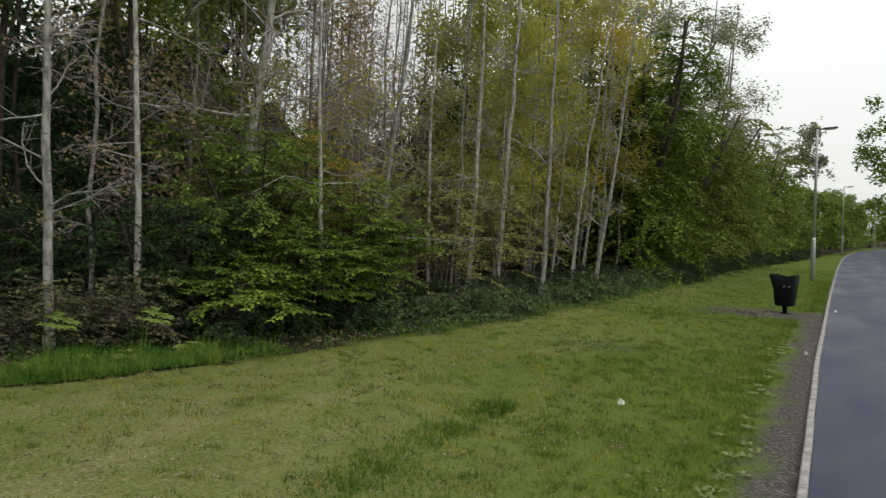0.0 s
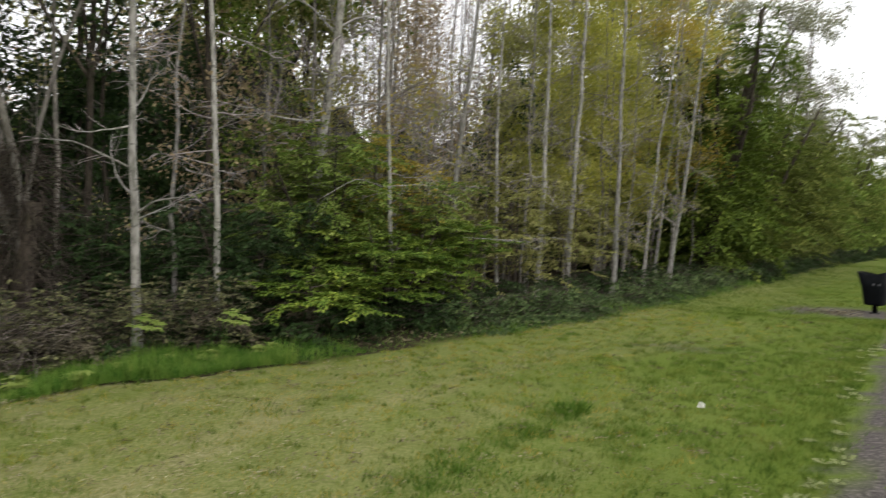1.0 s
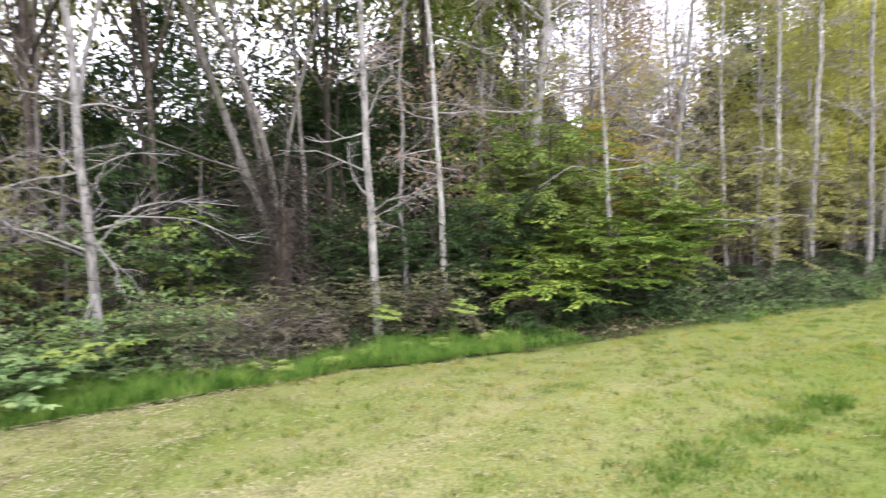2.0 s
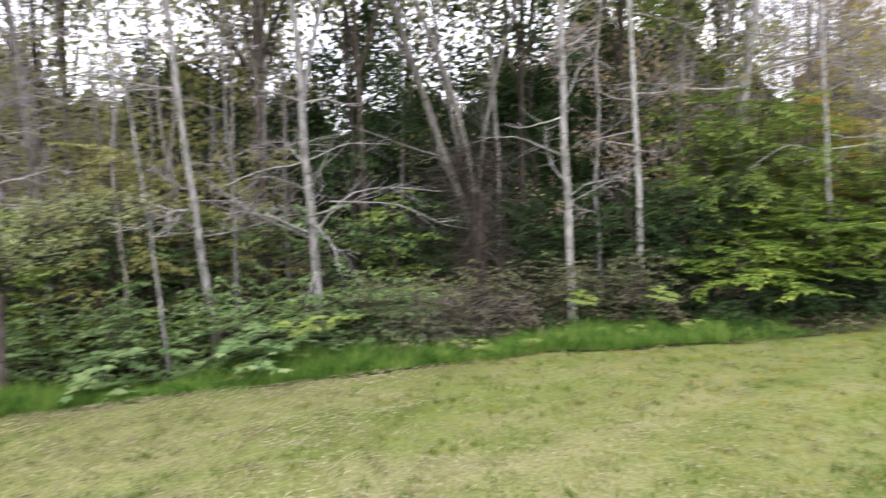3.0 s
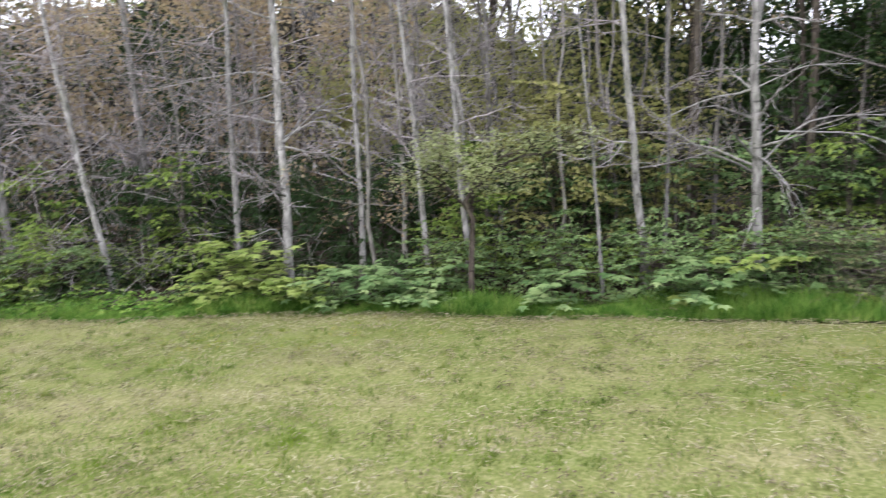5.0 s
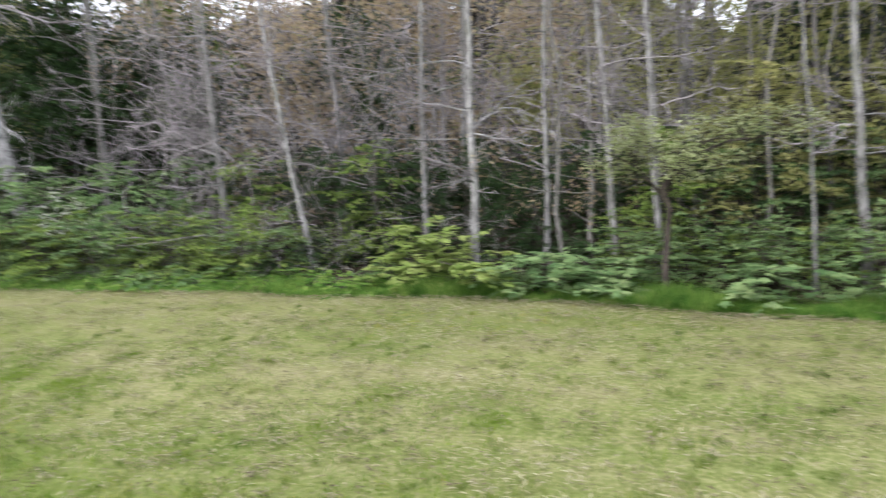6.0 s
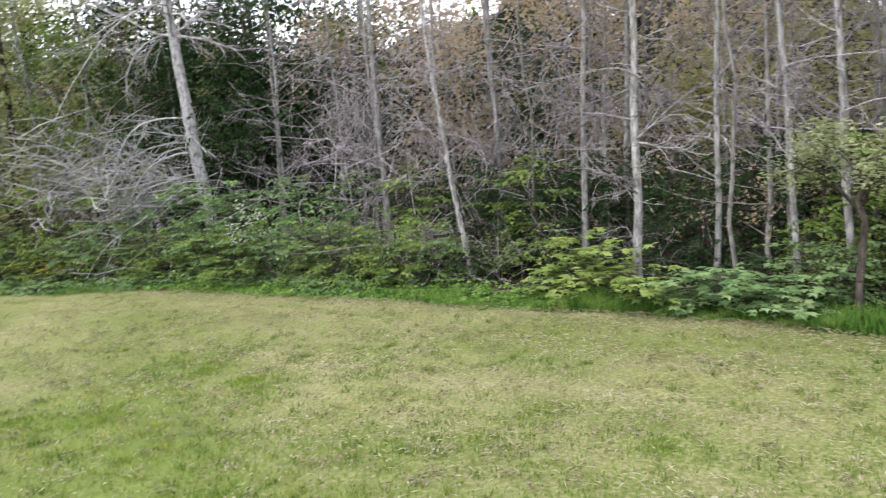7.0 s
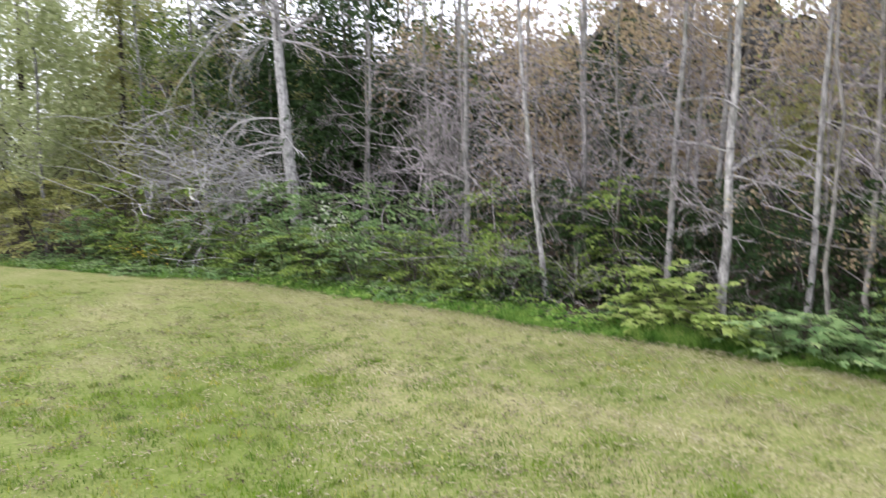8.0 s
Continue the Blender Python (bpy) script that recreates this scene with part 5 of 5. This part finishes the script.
dead_bough(BARE, 0.022, (-8.14, -4.17, 2.34), (-8.09, -4.35, 2.49), (-7.99, -4.74, 2.51), (-7.83, -5.73, 2.35))
dead_bough("bleached twiggy bough at a birch's foot", 0.016, (-8.06, -4.27, 0.17), (-7.83, -4.29, 0.62), (-7.74, -4.60, 0.51))
dead_bough(BARE, 0.013, (-8.32, -4.54, 1.52), (-8.25, -5.19, 1.56), (-8.17, -5.68, 1.62))
WHITE_BOUGH = "long white dead bough of the leaning birch"
gb = np.random.default_rng(97)
for i in range(24):
    z = gb.uniform(4.3, 5.6) if i < 7 else gb.uniform(1.2, 3.1)
    turn = math.atan2(-1.0, 0.40) + gb.normal() * 0.7
    start = (-7.74 + 0.03 * z, -12.47 - 0.105 * z, z - 0.3)
    ln = bent(gb, start, (math.cos(turn), math.sin(turn), gb.uniform(-0.1, 0.45)), gb.uniform(1.2, 3.4), 8, 0.24, 0.07)
    dead_bough(WHITE_BOUGH, gb.uniform(0.025, 0.036), *[tuple(p) for p in ln])
dead_bough("bare drooping bough below a birch", 0.014, (-6.97, 8.00, 1.87), (-6.82, 7.25, 1.96), (-6.92, 6.66, 1.64))
dead_bough("bare drooping bough below a birch", 0.013, (-6.97, 8.05, 1.87), (-6.57, 8.65, 1.94), (-6.42, 9.21, 1.69))
dead_bough("bare bough over the brambles", 0.014, (-6.28, 9.17, 1.11), (-5.60, 9.92, 1.08), (-5.49, 10.48, 0.86))


# broad yellow-green herbs in the tall grass
herb = spray_meshes(395, 0.2, 0.26, 5, 0.12, LIME, 0.08, 0.04, 0.6, 0.006, 1.0, TALL, fan=2, lobes=True)
grow("hogweed", herb, "broad yellow-green herb in the tall grass", "herb", "herbs at the wood's edge",
     [(-6.67, 3.79), (-6.4, 4.72), (-7.0, 0.45), (-6.94, 1.96), (-6.8, 2.42), (-6.66, 4.05), (-6.55, 3.1), (-6.2, 5.3), (-6.75, 2.9)])
tall_herb = spray_meshes(396, 0.22, 0.8, 4, 0.13, LIME, 0.08, 0.04, 0.8, 0.007, 1.0, TALL, fan=2, lobes=True)
grow("hogweed", tall_herb, "tall yellow-green herb beside a birch", "herb", "herbs at the wood's edge", [(-6.72, 3.85), (-6.45, 4.75), (-7.1, 0.75), (-7.1, 1.5)])


# ---------------------------------------------------------------- grass
def blades(name, seed, x, y, length, width, material, lean=0.6, label="", bend=True):
    g = np.random.default_rng(seed)
    n = len(x)
    z = land(x, y) - 0.004
    L = length * g.uniform(0.5, 1.3, n)
    a, b = g.uniform(0, 2 * np.pi, n), g.uniform(0, 2 * np.pi, n)
    t = np.abs(g.normal(size=n)) * lean
    w = width * g.uniform(0.6, 1.3, n) / 2
    base = np.column_stack([x, y, z])
    side = np.column_stack([np.cos(b), np.sin(b), np.zeros(n)]) * w[:, None]
    tip = base + np.column_stack([np.cos(a) * np.sin(t), np.sin(a) * np.sin(t), np.cos(t)]) * L[:, None]
    h = Heap()
    k = np.arange(n)[:, None]
    if bend:
        mid = base + np.column_stack([np.cos(a) * np.sin(t) * 0.35, np.sin(a) * np.sin(t) * 0.35, np.cos(t) * 0.62]) * L[:, None]
        h.add(np.stack([base - side, base + side, mid + side * 0.8, mid - side * 0.8, tip], 1).reshape(-1, 3), np.concatenate([k * 5 + [[0, 1, 2]], k * 5 + [[0, 2, 3]], k * 5 + [[3, 2, 4]]]))
    else:
        h.add(np.stack([base - side, base + side, tip], 1).reshape(-1, 3), k * 3 + [[0, 1, 2]])
    return tagged(put(name, h, material), label, "grass", kind="stuff")


g = np.random.default_rng(401)
m = 16000
cx, cy = g.uniform(-7.3, -0.35, m), g.uniform(-13.5, 13, m)
ok = (cx > edge(cy) + np.where((cy > 0.3) & (cy < 7.5), 0.04, -0.05)) & (cx < kerb_x(cy) - 0.38 + g.normal(size=m) * 0.06) & (g.random(m) < np.clip(1.3 - 0.05 * np.hypot(cx, cy + 0.5), 0.35, 1))
cx, cy = cx[ok], cy[ok]
big = g.uniform(0.5, 1.3, len(cx)) * (0.75 + 0.8 * lushness(cx, cy))
k = np.repeat(np.arange(len(cx)), 16)
n = len(k)
x, y = cx[k] + g.normal(size=n) * 0.032, cy[k] + g.normal(size=n) * 0.032
lush = (lushness(cx, cy) > g.uniform(0.1, 0.9, len(cx)))[k]
warm = ~lush & (y + g.normal(size=n) * 1.2 > 2.6)
pale = ~lush & ~warm
blades("lawn_grass", 402, x[pale], y[pale], 0.042 * big[k][pale], 0.0064, GRASS, 0.95, "short mown lawn grass, yellow-green with straw patches", False)
blades("lawn_grass", 410, x[warm], y[warm], 0.042 * big[k][warm], 0.0064, GOLDEN, 0.95, "short mown lawn grass, golden green", False)
shady = lush & (x > kerb_x(y) - 2.6 + 0.5 * np.sin(y * 1.3)) & (y > 0.6)
lush &= ~shady
blades("lawn_grass", 406, x[lush], y[lush], 0.045 * big[k][lush], 0.0066, LUSH, 0.8, "lush green patches of mown lawn grass", False)
blades("lawn_grass", 409, x[shady], y[shady], 0.045 * big[k][shady], 0.0066, VERGE, 0.8, "deep green mown grass beside the footpath", False)

n = 84000
y = np.where(g.random(n) < 0.5, g.uniform(-6.6, 6.3, n), g.uniform(-18, 24, n))
x = edge(y) - np.where((y > 0.3) & (y < 7.5), 0.04, -0.02) + 0.04 * np.sin(y * 5.1) - np.abs(g.normal(size=n)) * np.where((y > -6.5) & (y < 0), 0.34, 0.5)
keep = ~((y > 5.3) & (y < 8.6)) | (g.random(n) < 0.25)
thin = np.where(y > 9, 0.25, np.where(y < -5.2, 0.7, 1.0))
keep &= g.random(n) < thin
x, y = x[keep], y[keep]
rise = np.where((y > 0.5) & (y < 6), 0.185, np.where((y > -6.5) & (y < 6), 0.135, 0.10)) + 0.06 * np.sin(y * 2.3 + 1.5 * np.sin(x * 3.0)) + 0.035 * np.sin(y * 7.1 + x * 5.0) + 0.06 * np.clip((edge(y) - x) / 0.5, 0, 1)
blades("tall_grass", 403, x, y, rise * 0.8, 0.0075, TALL, 1.1, "tall bright green grass along the wood's edge")

m = 7000
cx, cy = g.uniform(-4.4, -0.4, m), 13 + 20 * g.random(m) ** 1.4
ok = (cx > edge(cy) + 0.02) & (cx < kerb_x(cy) - np.where(cy > 15.5, 0.05, 0.40)) & (np.hypot((cx + 1.1) / 1.2, (cy - 14.75) / 0.85) > 0.85 + 0.3 * g.random(m))
cx, cy = cx[ok], cy[ok]
k = np.repeat(np.arange(len(cx)), 8)
n = len(k)
x, y = cx[k] + g.normal(size=n) * 0.05, cy[k] + g.normal(size=n) * 0.05
blades("lawn_grass", 407, x, y, 0.05 * g.uniform(0.5, 1.3, len(cx))[k], 0.009, VERGE, 0.85, "mown green lawn grass farther along the path", False)

n = 16000
y = g.uniform(1.5, 26, n)
x = kerb_x(y) - np.where(y > 15.5, 0.06, 0.42) - np.abs(g.normal(size=n)) * 0.28
worn = np.hypot((x + 1.0) / 1.1, (y - 14.75) / 0.8) < 0.9 + 0.25 * g.random(n)
x, y = x[~worn], y[~worn]
blades("verge_grass", 404, x, y, 0.06, 0.007, VERGE, 0.8, "longer green grass beside the worn strip", False)

n = 32000
cx, cy = g.uniform(-7, -0.8, 5200), np.where(g.random(5200) < 0.45, g.uniform(-9, 1.5, 5200), g.uniform(-12, 13, 5200))
k = g.integers(0, 5200, n)
x, y = cx[k] + g.normal(size=n) * 0.035, cy[k] + g.normal(size=n) * 0.035
ok = x > edge(y) + 0.05
h = Heap()
leaves(h, g, np.column_stack([x, y, land(x, y) + 0.022 + g.random(n) * 0.012])[ok], (g.normal(size=(n, 3)) * (1, 1, 0.15))[ok], 0.034, 0.011, 0.7)
n = 320
x, y = -1.5 - np.abs(g.normal(size=n)) * 0.45 + 0.5 * g.random(n), 14.6 + g.normal(size=n) * 0.3
leaves(h, g, np.column_stack([x, y, land(x, y) + 0.008 + g.random(n) * 0.01]), g.normal(size=(n, 3)) * (1, 1, 0.1), 0.06, 0.03, 0.8)
tagged(put("dry_clippings", h, DRY), "small clumps of dry grass clippings on the lawn", "clippings", kind="stuff")


# cut hay lying flat in faint rows
n = 30000
y = g.uniform(-11.5, 5.5, n)
x = np.minimum(edge(y) + 0.05 + 4.6 * g.random(n) ** 1.35, -1.6)
row = np.sin((x - edge(y)) * 5.2 + 0.5 * np.sin(y * 0.7)) + 0.5 * np.sin(y * 2.1 + x * 1.3)
laid = row + g.normal(size=n) * 0.7 > np.clip((y - 0.5) * 0.6, 0, 3)
x, y = x[laid], y[laid]
h = Heap()
leaves(h, g, np.column_stack([x, y, land(x, y) + 0.026 + g.random(len(x)) * 0.014]), g.normal(size=(len(x), 3)) * (0.7, 1.2, 0.1), 0.06, 0.0075, 0.8)
tagged(put("cut_hay", h, HAY), "pale dry blades of cut grass lying on the lawn", "hay", kind="stuff")

n = 26000
px, py, wide = g.uniform(-4.2, -0.9, 75), g.uniform(-7.5, -0.8, 75), g.uniform(0.06, 0.30, 75)
cl = g.integers(0, 75, n)
x, y = px[cl] + g.normal(size=n) * wide[cl] * 1.3, py[cl] + g.normal(size=n) * wide[cl]
blades("lush_grass", 408, x, y, 0.045, 0.0065, CLOVER, 0.9, "bright green clumps of softer grass in the lawn", False)


n = 2600
y = g.uniform(-12, 10, n)
x = edge(y) - 0.25 - np.abs(g.normal(size=n)) * 1.1
h = Heap()
leaves(h, g, np.column_stack([x, y, land(x, y) + 0.012 + g.random(n) * 0.02]), g.normal(size=(n, 3)) * (1, 1, 0.15), 0.065, 0.045, 0.75)
tagged(put("leaf_litter", h, DRY), "scattered dry brown leaves under the trees", "leaf litter", kind="stuff")


def tuft(x, y, r, n, label):
    g = np.random.default_rng(int(abs(x * 91 + y * 37)))
    ob = empty("grass_tuft", x, y, float(land(x, y)), label, "grass tuft", "tufts in the lawn")
    h = Heap()
    a, q = g.uniform(0, 6.283, n), r * np.sqrt(g.random(n))
    pos = np.column_stack([q * np.cos(a), q * np.sin(a), np.zeros(n)])
    way = np.column_stack([np.cos(a) * 0.6, np.sin(a) * 0.6, np.full(n, 1.0)]) + g.normal(size=(n, 3)) * 0.4
    leaves(h, g, pos, way, 0.12, 0.016, 0.1)
    tagged(put("grass", h, COARSE, ob), kind="stuff")


tuft(-2.45, 5.35, 0.12, 130, "dark green tuft of coarse grass in the lawn")
n = 2500
at = g.integers(0, 60, n)
bx, by, wide = -2.48 + g.normal(size=60) * 0.10, g.uniform(3.1, 5.8, 60), g.uniform(0.03, 0.13, 60)
x, y = bx[at] + g.normal(size=n) * wide[at], by[at] + g.normal(size=n) * wide[at] * 1.2
blades("coarse_grass", 411, x, y, 0.065, 0.008, COARSE, 0.95, "band of longer dark green grass in the lawn", False)
cl = g.integers(0, 130, 14000)
px, py = np.where(g.random(130) < 0.6, g.uniform(-2.4, -0.6, 130), g.uniform(-4.5, -0.9, 130)), g.uniform(0.8, 9.5, 130)
wide = g.uniform(0.03, 0.2, 130)
x, y = px[cl] + g.normal(size=14000) * wide[cl] * 1.5, py[cl] + g.normal(size=14000) * wide[cl]
blades("coarse_grass", 405, x, y, 0.048, 0.007, COARSE, 0.95, "scattered clumps of longer green grass in the lawn", False)
n = 34000
cl = g.integers(0, 1000, n)
px, py, wide = g.uniform(-6.2, -0.7, 1000), np.where(g.random(1000) < 0.42, 0.8 + 10 * g.random(1000) ** 1.2, -9.5 + 10.3 * g.random(1000) ** 0.7), g.uniform(0.015, 0.06, 1000)
x, y = px[cl] + g.normal(size=n) * wide[cl] * 1.6, py[cl] + g.normal(size=n) * wide[cl]
ok = x > edge(y) + 0.1
blades("coarse_grass", 412, x[ok], y[ok], 0.05, 0.007, VERGE, 0.8, "small dark tussocks in the mown lawn", False)


def weed(x, y, seed):
    g = np.random.default_rng(seed)
    ob = empty("weed", x, y, float(land(x, y)), "small pale green weed rosette on the worn strip", "weed", "weeds on the worn strip")
    h = Heap()
    a = g.uniform(0, 6.283, 11)
    leaves(h, g, np.column_stack([np.cos(a) * 0.01, np.sin(a) * 0.01, np.full(11, 0.01)]), np.column_stack([np.cos(a), np.sin(a), np.full(11, 0.45)]), 0.056, 0.025, 0.6)
    tagged(put("foliage", h, PALE_LEAF, ob), kind="stuff")


for i in range(46):
    y = 3.2 + 8.0 * g.random() ** 1.6
    weed(float(kerb_x(y)) - 0.44 + g.normal() * 0.07, y, 500 + i)


def paper(x, y, size, z=0.0):
    bm = bmesh.new()
    v = [bm.verts.new(p) for p in ((-size, -size * 0.4, 0.004), (size, -size * 0.5, 0.006), (size * 0.8, size * 0.5, 0.03), (-size * 0.7, size * 0.6, 0.045), (0, 0, 0.055))]
    for i in range(4):
        bm.faces.new((v[i], v[(i + 1) % 4], v[4]))
    r = bmesh.ops.solidify(bm, geom=bm.faces[:], thickness=0.002)
    ob = part("paper_scrap", bm, PAPER, None)
    ob.location = (x, y, float(land(x, y)) + 0.02 + z)
    tagged(ob, "small crumpled scrap of white paper on the ground", "litter", "scraps of litter")


paper(-1.58, 6.07, 0.032, 0.01)
paper(-0.33, 10.0, 0.02)
paper(-0.10, 15.7, 0.032)
mark = part("paint_mark", box(0.34, 0.07, 0.004, None, 0.001), CONCRETE, None)
mark.matrix_world = pose(0.42, 20.9, float(fall(0.42, 20.9)) + 0.008, 0, 0.7, 4)
tagged(mark, "short faded white paint mark on the footpath", "paint mark")

# ---------------------------------------------------------------- kerb and its pieces
kerb = tagged(new("kerb"), "worn concrete edging along the footpath", "kerb", kind="structure")
bm = bmesh.new()
bmesh.ops.create_cube(bm, size=1, matrix=Matrix.Diagonal((0.055, 0.908, 0.16, 1)))
bmesh.ops.bevel(bm, geom=[e for e in bm.edges if abs(e.verts[0].co.z + e.verts[1].co.z) > 0.15], offset=0.008, segments=1, affect="EDGES")
stone = bpy.data.meshes.new("edging_stone")
bm.to_mesh(stone)
bm.free()
stone.materials.append(CONCRETE)
for i in range(88):
    y = -10 + i * 0.915
    xk, nx = float(kerb_x(y)), float(kerb_x(y + 0.915))
    s = new("edging_stone", stone)
    s.parent = kerb
    zz = float(fall(xk - 0.01, y + 0.457))
    s.matrix_world = pose(xk + (nx - xk) / 2 + g.normal() * 0.0015, y + 0.457, zz - 0.052 + g.normal() * 0.002, -0.15 + g.normal() * 0.12, g.normal() * 0.4, math.degrees(-math.atan2(nx - xk, 0.915)) + g.normal() * 0.1)
